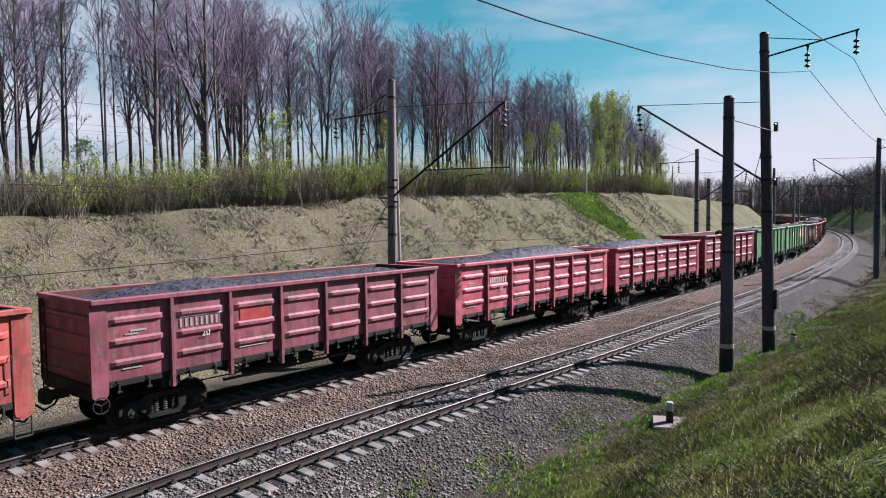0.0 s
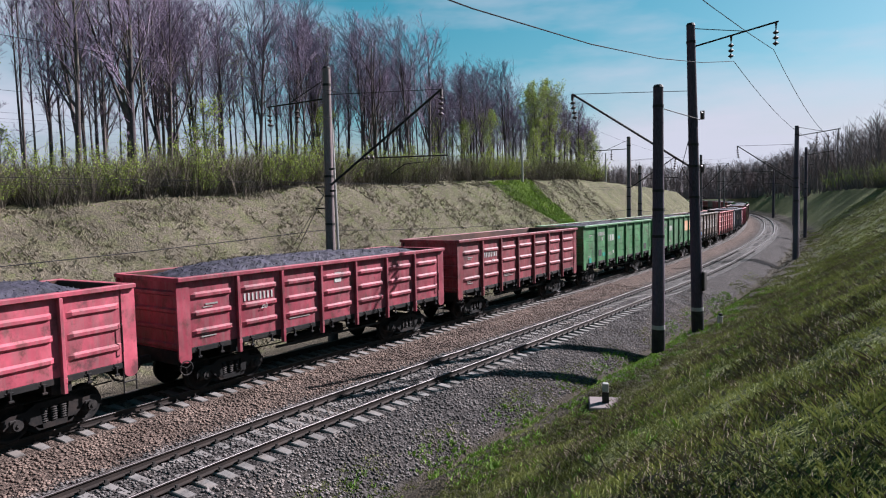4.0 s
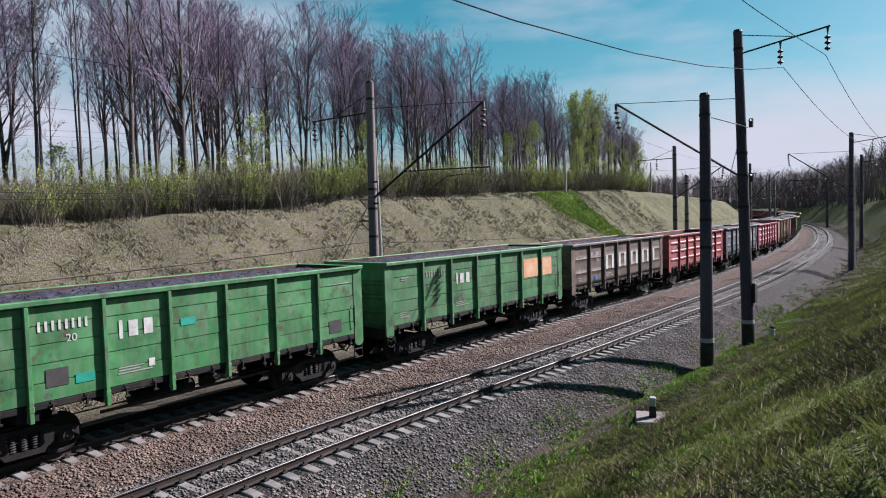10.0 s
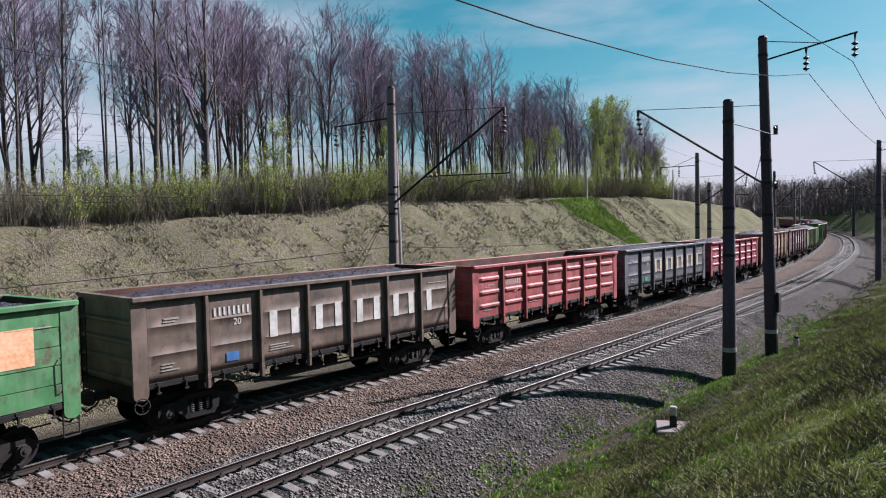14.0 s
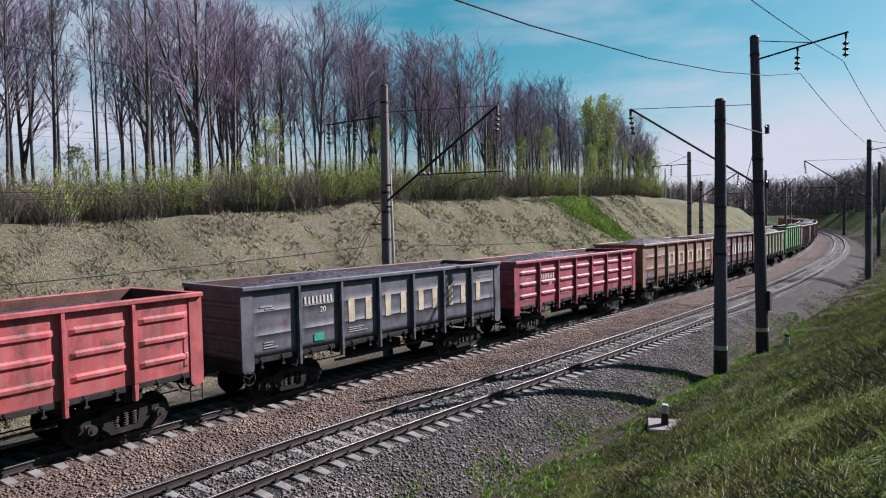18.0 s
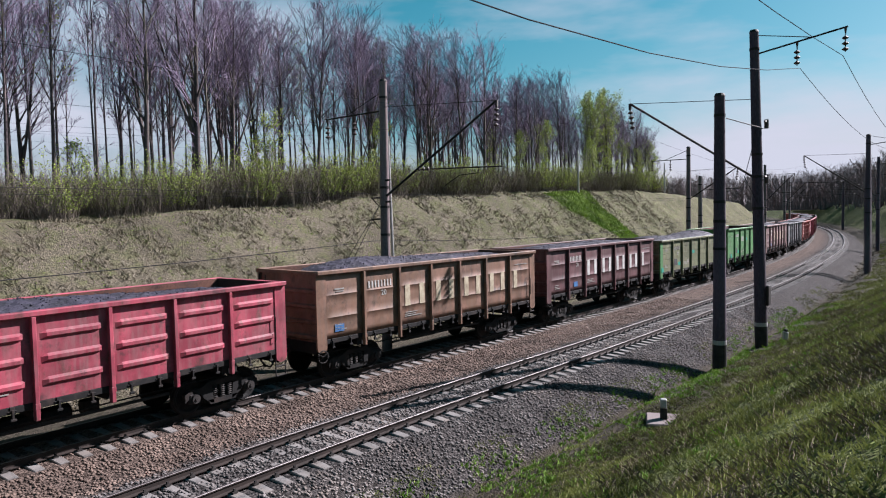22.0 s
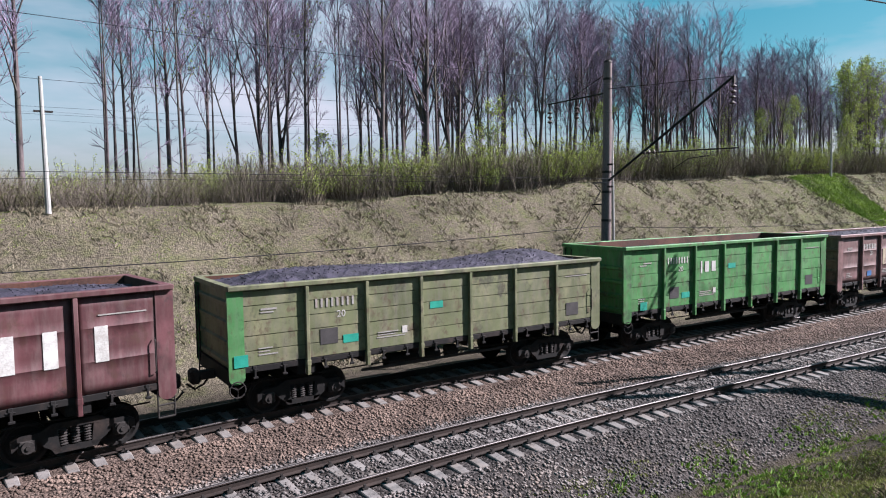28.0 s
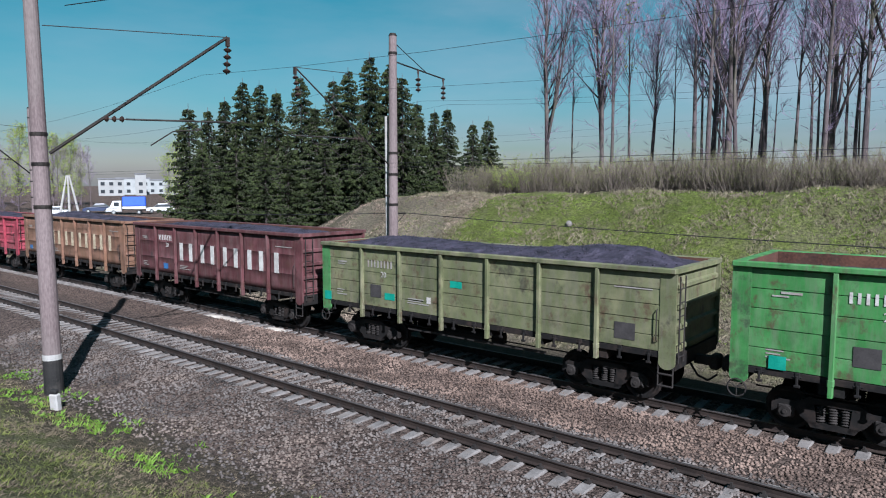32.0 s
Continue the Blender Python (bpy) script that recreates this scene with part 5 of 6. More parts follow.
M_NEEDLE = surface("spruce_needles", (0.0051, 0.00935, 0.00255), (0.0289, 0.0399, 0.00765), 0.85, 0, 0.7, 7, 0)

for m_leaf in (M_BUD, M_BUD2):
    let_light_through(m_leaf, 0.25)


class Soup:
    """Collects simple tapered rods and leaves as plain lists."""

    def __init__(self):
        self.v, self.f = [], []

    def rod(self, pts, radii, sides):
        base = None
        for i, p in enumerate(pts):
            d = (pts[min(i + 1, len(pts) - 1)] - pts[max(i - 1, 0)])
            d = d / max(1e-6, d.length)
            u = d.cross(Vector((0.3, 0.5, 0.8)))
            u = u / max(1e-6, u.length)
            w = d.cross(u)
            o = len(self.v)
            for k in range(sides):
                a = 2 * math.pi * k / sides
                q = p + radii[i] * (math.cos(a) * u + math.sin(a) * w)
                self.v.append((q.x, q.y, q.z))
            if base is not None:
                for k in range(sides):
                    self.f.append((base + k, base + (k + 1) % sides, o + (k + 1) % sides, o + k))
            base = o

    def leaf(self, p, size, rnd):
        a = Vector((rnd.gauss(0, 1), rnd.gauss(0, 1), rnd.gauss(0, 1))).normalized() * size
        b = a.cross(Vector((rnd.gauss(0, 1), rnd.gauss(0, 1), rnd.gauss(0, 1)))).normalized() * size * 0.7
        o = len(self.v)
        for q in (p - a, p + b, p + a, p - b):
            self.v.append((q.x, q.y, q.z))
        self.f.append((o, o + 1, o + 2, o + 3))

    def mesh(self, name, mat):
        me = bpy.data.meshes.new(name)
        me.from_pydata(self.v, [], self.f)
        me.materials.append(mat)
        return me


def grow(rnd, wood, twigs, start, direction, length, r, level, leaves=None, leaf_share=0.0):
    """A limb that bends upwards and forks into thinner ones."""
    n = (5, 4, 2, 1)[min(level, 3)]
    pts, d = [start], direction.normalized()
    for i in range(n):
        d = (d + Vector((rnd.gauss(0, 0.07), rnd.gauss(0, 0.07), 0.07 if level else 0.02))).normalized()
        pts.append(pts[-1] + d * length / n)
    radii = [max(0.014 if level < 2 else 0.011 if level == 2 else 0.0085, r * (1 - 0.85 * i / n)) for i in range(n + 1)]
    (wood if level < 2 else twigs).rod(pts, radii, (6, 4, 3)[min(level, 2)])
    if level >= 3:
        if leaves is not None and rnd.random() < leaf_share:
            for p in (*pts, *pts[1:], *pts[1:]):
                leaves.leaf(p + Vector((rnd.gauss(0, 0.15), rnd.gauss(0, 0.15), rnd.gauss(0, 0.15))), rnd.uniform(0.05, 0.095) * (1.35 if leaf_share > 0.95 else 1.0), rnd)
        return
    count = (0, 6, 4)[level]
    for i in range(count):
        f = rnd.uniform(0.3, 1.0)
        j = min(n - 1, int(f * n))
        p = pts[j].lerp(pts[j + 1], f * n - j)
        axis = (pts[j + 1] - pts[j]).normalized()
        side = axis.cross(Vector((rnd.gauss(0, 1), rnd.gauss(0, 1), rnd.gauss(0, 1)))).normalized()
        out = (axis * rnd.uniform(0.75, 1.1) + side * rnd.uniform(0.5, 1.05) + Vector((0, 0, 0.25))).normalized()
        grow(rnd, wood, twigs, p, out, length * rnd.uniform(0.38, 0.6), max(0.008, r * 0.42), level + 1, leaves, leaf_share)


def bare_tree(seed, ht, r0, crown_from, spread, leafy=0.0, fork=False, limbs=20):
    """A tall spring tree without leaves; the base is at the origin."""
    rnd = random.Random(seed)
    wood, twigs, leaves = Soup(), Soup(), Soup()
    n = 12
    pts, p = [Vector((0, 0, -0.3))], Vector((0, 0, -0.3))
    drift = Vector((rnd.gauss(0, 0.012), rnd.gauss(0, 0.012), 0))
    for i in range(n):
        drift += Vector((rnd.gauss(0, 0.012), rnd.gauss(0, 0.012), 0))
        p = p + (Vector((0, 0, 1)) + drift) * ht / n
        pts.append(p)
    wood.rod(pts, [r0 * (1.25 if i == 0 else 1 - 0.88 * i / n) for i in range(n + 1)], 9)
    stems = [(pts, r0)]
    if fork:
        for _ in range(2):
            i = rnd.randint(1, 5)
            q = [pts[i]]
            d = Vector((rnd.gauss(0, 0.17), rnd.gauss(0, 0.17), 1)).normalized()
            for k in range(7):
                d = (d + Vector((rnd.gauss(0, 0.04), rnd.gauss(0, 0.04), 0.08))).normalized()
                q.append(q[-1] + d * ht * (0.98 - i / 12) / 7.3)
            wood.rod(q, [r0 * 0.5 * (1 - 0.85 * k / 7) for k in range(8)], 7)
            stems.append((q, r0 * 0.6))
    for st, rr in stems:
        m = len(st) - 1
        for i in range(limbs if st is pts else limbs // 2):
            f = crown_from + (1 - crown_from) * ((i + rnd.random()) / limbs) ** 0.9 if st is pts else rnd.uniform(0.25, 1.0)
            f = min(f, 0.985)
            j = min(m - 1, int(f * m))
            q = st[j].lerp(st[j + 1], f * m - j)
            a = rnd.uniform(0, 2 * math.pi)
            up = rnd.uniform(1.1, 2.6)
            ln = spread * (1.15 - 0.75 * abs(f - 0.6)) * rnd.uniform(0.6, 1.15) * (1.0 if f < 0.85 else 0.65)
            grow(rnd, wood, twigs, q, Vector((math.cos(a), math.sin(a), up)), ln, max(0.02, rr * (1 - 0.75 * f) * 0.5), 1, leaves, leafy)
    # dead stubs low on the trunk
    for i in range(5):
        f = rnd.uniform(0.12, crown_from)
        j = min(n - 1, int(f * n))
        q, a = pts[j].lerp(pts[j + 1], f * n - j), rnd.uniform(0, 6.28)
        grow(rnd, wood, twigs, q, Vector((math.cos(a), math.sin(a), 0.5)), rnd.uniform(0.5, 1.4), 0.02, 2)
    e = thing("bare_tree", "tall leafless deciduous tree on the bank", "tree", "trees on the far bank")
    o = new("trunk", wood.mesh("trunk", M_BARK))
    o.parent = e
    o.data.polygons.foreach_set("use_smooth", [True] * len(o.data.polygons))
    c = new("crown", twigs.mesh("crown", M_TWIG))
    c.parent = e
    tagged(c, "fine purple-brown bare twigs")
    if leaves.f:
        lf = new("foliage", leaves.mesh("foliage", M_BUD2 if leafy < 0.5 else M_BUD))
        lf.parent = e
        tagged(lf, "sparse fresh spring leaves")
    return e


def shrub(seed, ht, width, leafy, mat, stems=46):
    """A many-stemmed bush with thin shoots and small leaves."""
    rnd = random.Random(seed)
    wood, leaves = Soup(), Soup()
    for i in range(stems):
        a, rr = rnd.uniform(0, 6.28), width * 0.5 * math.sqrt(rnd.random())
        p = Vector((rr * math.cos(a), rr * math.sin(a), -0.15))
        d = Vector((rnd.gauss(0, 0.22) + 0.25 * math.cos(a), rnd.gauss(0, 0.22) + 0.25 * math.sin(a), 1)).normalized()
        ln, pts = ht * rnd.uniform(0.55, 1.1), [p]
        for k in range(2):
            d = (d + Vector((rnd.gauss(0, 0.12), rnd.gauss(0, 0.12), 0.03))).normalized()
            pts.append(pts[-1] + d * ln / 2)
        wood.rod(pts, [0.017, 0.012, 0.005], 3)
        for k in range(7):
            f = rnd.uniform(0.2, 1.0) * 2
            j = min(1, int(f))
            q = pts[j].lerp(pts[j + 1], f - j)
            t = (d + Vector((rnd.gauss(0, 0.6), rnd.gauss(0, 0.6), rnd.uniform(0, 0.5)))).normalized()
            q2 = q + t * rnd.uniform(0.2, 0.5)
            wood.rod([q, q2], [0.007, 0.004], 3)
            for _ in range(7):
                if rnd.random() < leafy:
                    leaves.leaf(q.lerp(q2, rnd.uniform(0.3, 1.1)) + Vector((rnd.gauss(0, 0.05), rnd.gauss(0, 0.05), rnd.gauss(0, 0.05))), rnd.uniform(0.016, 0.036) * (1.3 if leafy > 0.9 else 1.0), rnd)
    e = thing("shrub", "bare grey-brown bush with first olive leaves" if leafy < 0.6 else "bush with fresh yellow-green leaves", "bush", "bushes along the far bank")
    o = new("shrub_body", wood.mesh("shrub_body", M_STEM))
    o.parent = e
    o = new("foliage", leaves.mesh("foliage", mat))
    o.parent = e
    return e


def thin_tree(seed, ht):
    """A slender young tree of the thicket, few limbs."""
    return bare_tree(seed, ht, 0.085, 0.42, 1.7, limbs=13)


def spruce(seed, ht, r):
    """A dense dark spruce with drooping whorled branches."""
    rnd = random.Random(seed)
    wood, green = Soup(), Soup()
    wood.rod([Vector((0, 0, -0.4)), Vector((0, 0, ht * 0.5)), Vector((0, 0, ht))], [0.22, 0.12, 0.02], 7)
    tiers = int(ht / 0.42)
    for i in range(tiers):
        f0 = 0.03 + 0.95 * i / tiers
        reach = rnd.uniform(0.78, 1.12)
        for j in range(rnd.randint(8, 12)):
            f = min(0.985, f0 + rnd.uniform(-0.012, 0.012))
            z, a = ht * f, rnd.uniform(0, 6.28)
            ln = (r * (1 - f) ** 0.8 * reach * rnd.uniform(0.72, 1.15) + 0.15) * (1 + 0.14 * math.sin(2 * a + 5 * f))
            out = Vector((math.cos(a), math.sin(a), 0))
            root, tip = Vector((0, 0, z)), Vector((0, 0, z + ln * rnd.uniform(-0.38, 0.02))) + out * ln
            mid = root.lerp(tip, 0.6) - Vector((0, 0, 0.07 * ln))
            wood.rod([root, mid, tip], [0.03, 0.02, 0.006], 3)
            side = Vector((-math.sin(a), math.cos(a), 0))
            steps = max(4, int(ln / 0.17))
            for k in range(steps):
                g = 0.15 + 0.9 * (k + rnd.random()) / steps
                q = root.lerp(mid, g / 0.6) if g < 0.6 else mid.lerp(tip, (g - 0.6) / 0.4)
                for sg in (-1, 1):
                    wd = rnd.uniform(0.15, 0.45) * (1.25 - 0.75 * g)
                    e1 = q + side * sg * wd + out * rnd.uniform(0.02, 0.2) - Vector((0, 0, rnd.uniform(0.05, 0.42)))
                    e2 = q + side * sg * wd * 0.35 + out * rnd.uniform(0.1, 0.3) + Vector((0, 0, rnd.uniform(-0.3, 0.05)))
                    o = len(green.v)
                    for pnt in (q - out * 0.1 + Vector((0, 0, rnd.uniform(-0.05, 0.06))), e1, e2):
                        green.v.append((pnt.x, pnt.y, pnt.z))
                    green.f.append((o, o + 1, o + 2))
    e = thing("spruce", "tall dark green spruce tree", "tree", "spruces beyond the end of the bank")
    o = new("trunk", wood.mesh("trunk", M_BARK))
    o.parent = e
    o = new("crown", green.mesh("crown", M_NEEDLE))
    o.parent = e
    return e


KIDS = {}


def plant(proto, m):
    """A copy of a plant with its parts, sharing the meshes."""
    if proto not in KIDS:
        KIDS[proto] = list(proto.children)
    e = proto.copy()
    scene.collection.objects.link(e)
    e.matrix_basis = m
    for o in KIDS[proto]:
        c = o.copy()
        scene.collection.objects.link(c)
        c.parent = e
    return e


def drop(proto, s, n, turn, k, dz=0.0):
    x, y, _ = along(s, n)
    m = Matrix.Translation((float(x), float(y), float(ground_many(s, n)) + dz)) @ Matrix.Rotation(turn, 4, "Z") @ Matrix.Diagonal((k, k, k, 1))
    return plant(proto, m)


def drop_xy(proto, x, y, z, turn, k):
    return plant(proto, Matrix.Translation((x, y, z)) @ Matrix.Rotation(turn, 4, "Z") @ Matrix.Diagonal((k, k, k, 1)))


def far_wood(rnd, places):
    """Distant woods, too far off to tell the trees apart: bare trees over a brown undergrowth."""
    soup = Soup()
    for x, y, z, k in places:
        ht, p = rnd.uniform(10.0, 14.5) * k, Vector((x, y, z - 0.3))
        top = p + Vector((rnd.gauss(0, 0.4), rnd.gauss(0, 0.4), ht))
        soup.rod([p, p.lerp(top, 0.5), top], [0.2, 0.14, 0.03], 4)
        for i in range(22):
            f = rnd.uniform(0.25, 0.95)
            q, a = p.lerp(top, f), rnd.uniform(0, 6.28)
            d = Vector((math.cos(a), math.sin(a), rnd.uniform(0.8, 2.0))).normalized()
            e = q + d * rnd.uniform(1.4, 3.0)
            soup.rod([q, e], [0.05, 0.02], 3)
            for _ in range(3):
                b = q.lerp(e, rnd.uniform(0.3, 1.0))
                soup.rod([b, b + (d + Vector((rnd.gauss(0, 0.5), rnd.gauss(0, 0.5), 0.3))).normalized() * rnd.uniform(0.7, 1.6)], [0.03, 0.012], 3)
        for i in range(12):
            q = p + Vector((rnd.gauss(0, 1.8), rnd.gauss(0, 1.8), 0))
            soup.rod([q, q + Vector((rnd.gauss(0, 0.7), rnd.gauss(0, 0.7), rnd.uniform(1.5, 4.5)))], [0.12, 0.03], 3)
    ob = new("far_woods", soup.mesh("far_woods", M_FARTWIG))
    tagged(ob, "distant bare brown woods beyond the curve", "woods", kind="stuff")


def build_vegetation():
    rnd = random.Random(11)
    tall = [bare_tree(1, 15.5, 0.17, 0.36, 3.2, limbs=24), bare_tree(2, 14.5, 0.14, 0.42, 2.8, fork=True), bare_tree(3, 16.0, 0.22, 0.32, 3.8, fork=True, limbs=20), bare_tree(4, 13.5, 0.12, 0.45, 2.5),
            bare_tree(5, 15.0, 0.17, 0.38, 3.2, limbs=24, fork=True), bare_tree(6, 14.0, 0.13, 0.38, 2.7, leafy=0.18), bare_tree(7, 15.0, 0.15, 0.45, 2.8), thin_tree(8, 13.0), thin_tree(9, 14.5), thin_tree(10, 12.0)]
    young = [bare_tree(21, 7.0, 0.06, 0.2, 1.6, leafy=0.55, limbs=13), bare_tree(22, 5.0, 0.05, 0.15, 1.3, leafy=0.6, limbs=12)]
    leafing = bare_tree(31, 13.5, 0.15, 0.12, 2.9, leafy=1.0, limbs=34)
    bushes = [shrub(1, 2.1, 2.0, 0.22, M_BUD2, 80), shrub(2, 2.3, 2.2, 0.5, M_BUD2, 80), shrub(3, 1.9, 1.8, 0.12, M_BUD2, 80), shrub(4, 2.8, 1.5, 1.0, M_BUD, 60)]
    protos = [*tall, *young, leafing, *bushes]
    # the wood on the far bank: a strip two to five trees deep
    s = -25.0
    while s < 104:
        for n in (25.5, 28.5, 32.0, 36.0, 41.0):
            if rnd.random() < (0.75 if s > -16 else 0.45) * (0.7 if n > 34 and s < 25 else 1.0):
                k = float(np.interp(s, [-25, -10, 10, 35, 60, 75, 92, 104], [0.85, 0.95, 1.0, 0.89, 0.80, 0.77, 0.68, 0.52]))
                drop(rnd.choice(tall), s + rnd.uniform(-1.5, 1.5), n + rnd.uniform(-1.4, 1.4), rnd.uniform(0, 6.28), rnd.uniform(0.9, 1.1) * k)
        s += 1.85 if s < 60 else 1.7
    for i, s, n, k in ((2, -24.0, 27.0, 0.9), (4, -21.5, 30.0, 0.95), (0, -26.5, 31.0, 0.85), (5, -19.0, 26.0, 0.9)):
        drop(tall[i], s, n, 2.0 + s, k)
    s = 84.0
    while s < 107:
        drop(rnd.choice(tall), s, rnd.uniform(23.2, 25.6), rnd.uniform(0, 6.28), float(np.interp(s, [84, 95, 107], [0.74, 0.68, 0.45])) * rnd.uniform(0.9, 1.08))
        s += 0.9
    for i in range(16):
        drop(rnd.choice(young), rnd.uniform(12, 110), rnd.uniform(25, 31), rnd.uniform(0, 6.28), rnd.uniform(0.6, 1.0))
    for s, n, k in ((78.5, 23.6, 0.78), (82.5, 23.3, 0.84), (80.5, 24.8, 0.76), (66.0, 24.2, 0.5), (62.0, 25.0, 0.42), (88.0, 23.4, 0.45), (95.0, 23.4, 0.42), (99.0, 23.2, 0.5), (102.0, 23.2, 0.4), (76.0, 23.2, 0.4), (40.0, 25.0, 0.4)):
        drop(leafing, s, n, rnd.uniform(0, 6.28), k)
    # the bushes in front of it
    s = -27.0
    while s < 106:
        for n in (22.6, 23.8, 25.2, 26.8):
            if s < 60 or n < 26:
                drop(rnd.choice(bushes[:3]) if rnd.random() < (0.96 if s < 10 else 0.8 if s < 45 else 0.66) else bushes[3], s + rnd.uniform(-0.6, 0.6), n + rnd.uniform(-0.5, 0.5), rnd.uniform(0, 6.28), rnd.uniform(0.85, 1.3) * (0.72 if s < 12 else 1.0))
        s += 1.25 if s < 50 else 2.0
    # woods on the near side of the curve and far round the bend
    places = []
    for i in range(560):
        s = 100 + 240 * rnd.random() ** 0.8
        n = -rnd.uniform(16 if s < 190 else 13, 50)
        x, y, _ = along(s, n)
        places.append((float(x), float(y), ground_z(s, n), 1.0))
    for i in range(560):
        a, d = radians(rnd.uniform(0.0, 15.0)), rnd.uniform(285, 370)
        places.append((d * math.cos(a), d * math.sin(a), 4.5, 1.05))
    far_wood(rnd, places)
    for i in range(24):
        drop(bushes[rnd.choice((1, 3))], rnd.uniform(95, 200), -rnd.uniform(15, 19), rnd.uniform(0, 6.28), rnd.uniform(1.0, 1.6))
    # spruces beyond the end of the bank
    firs = [spruce(1, 17.5, 4.3), spruce(2, 15.0, 3.6), spruce(3, 13.0, 3.5)]
    for px, top, d, kind in ((338, 195, 76, 2), (372, 200, 84, 1), (402, 182, 78, 1), (434, 150, 80, 0), (463, 153, 84, 0), (492, 165, 80, 1), (535, 138, 82, 0), (560, 190, 76, 1), (592, 142, 82, 0),
                            (618, 125, 78, 0), (655, 100, 80, 0), (690, 112, 84, 0), (712, 135, 80, 0), (738, 180, 84, 1), (768, 195, 92, 1), (790, 190, 96, 1), (835, 215, 100, 2), (862, 208, 104, 2),
                            (420, 240, 70, 2), (510, 235, 70, 2), (360, 250, 68, 2), (575, 240, 70, 2), (640, 215, 70, 1), (470, 250, 68, 2)):
        a = radians(130.1) - math.atan((px - 784) / 1210.0)
        x, y = d * math.cos(a), d * math.sin(a)
        zt, z = 5.45 + d * (329 - top) / 1210.0, 0.9
        k = (zt - z) / (17.5, 15.0, 13.0)[kind]
        drop_xy(firs[kind], x, y, z, rnd.uniform(0, 6.28), k)
    # leafing growth in the distance at the open end
    for i in range(30):
        a, d = radians(rnd.uniform(156, 172)), rnd.uniform(140, 185)
        drop_xy(rnd.choice((leafing, leafing, young[0], tall[5])), d * math.cos(a), d * math.sin(a), 0.5, rnd.uniform(0, 6.28), rnd.uniform(0.8, 1.1))
    for px, d, k in ((318, 110, 0.75), (300, 120, 0.65)):
        a = radians(130.1) - math.atan((px - 784) / 1210.0)
        drop_xy(leafing, d * math.cos(a), d * math.sin(a), 0.8, 1.0, k)
    for p in (*protos, *firs):
        for o in (*p.children_recursive, p):
            bpy.data.objects.remove(o)


build_vegetation()

# ---- loose stones, grass and weeds ----
def soup_object(name, co, faces, mat):
    """A mesh of triangles or quads straight from arrays."""
    me = bpy.data.meshes.new(name)
    k = faces.shape[1]
    me.vertices.add(len(co))
    me.vertices.foreach_set("co", np.ascontiguousarray(co, dtype=np.float32).ravel())
    me.loops.add(faces.size)
    me.loops.foreach_set("vertex_index", np.ascontiguousarray(faces, dtype=np.int32).ravel())
    me.polygons.add(len(faces))
    me.polygons.foreach_set("loop_start", np.arange(0, faces.size, k, dtype=np.int32))
    me.update(calc_edges=True)
    me.materials.append(mat)
    return new(name, me)


def scatter_stones(name, label, mat, count, zones, seed):
    """Broken ballast stones lying on the bed."""
    rs = np.random.RandomState(seed)
    octa = np.array([(1, 0, 0), (-1, 0, 0), (0, 1, 0), (0, -1, 0), (0, 0, 1), (0, 0, -1)], float)
    tri = np.array(((0, 2, 4), (2, 1, 4), (1, 3, 4), (3, 0, 4), (2, 0, 5), (1, 2, 5), (3, 1, 5), (0, 3, 5)))
    total = sum(z[4] for z in zones)
    s = np.concatenate([rs.uniform(z[0], z[1], int(count * z[4] / total)) for z in zones])
    n = np.concatenate([rs.uniform(z[2], z[3], int(count * z[4] / total)) for z in zones])
    x, y, _ = along(s, n)
    r = rs.uniform(0.022, 0.058, len(s))
    p = octa[None] * rs.uniform(0.65, 1.25, (len(s), 6, 3)) * r[:, None, None] * np.array([1.15, 1.0, 0.75])
    a = rs.uniform(0, 6.28, len(s))
    c, d = np.cos(a)[:, None], np.sin(a)[:, None]
    z = ground_many(s, n) + r * 0.25
    co = np.stack([x[:, None] + c * p[:, :, 0] - d * p[:, :, 1], y[:, None] + d * p[:, :, 0] + c * p[:, :, 1], z[:, None] + p[:, :, 2]], -1)
    f = (np.arange(len(s)) * 6)[:, None, None] + tri[None]
    return tagged(soup_object(name, co.reshape(-1, 3), f.reshape(-1, 3), mat), label, "gravel", kind="stuff")


scatter_stones("ballast_stones", "grey broken ballast stones beside the empty track", M_STONE, 22000,
               [(3, 45, -3.3, -1.3, 5), (3, 35, -0.62, 0.62, 2), (3, 35, 0.9, 1.6, 1.5), (3, 12, -4.6, -3.3, 0.5)], 1)
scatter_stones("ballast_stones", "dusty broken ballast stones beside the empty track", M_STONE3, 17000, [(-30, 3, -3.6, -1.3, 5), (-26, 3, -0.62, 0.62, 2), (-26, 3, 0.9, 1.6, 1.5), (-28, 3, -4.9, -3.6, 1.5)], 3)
scatter_stones("ballast_stones", "brown broken ballast stones between the tracks", M_STONE2, 24000, [(-26, 45, 1.5, 3.9, 5), (-20, 30, 4.5, 5.6, 0.6), (-24, 40, 3.2, 3.9, 1)], 2)


M_SAND = surface("pale_sand", (0.285, 0.247, 0.21), (0.465, 0.42, 0.367), 0.95, 0, 3.0, 40, 0.4, 0.01, by_object=False)


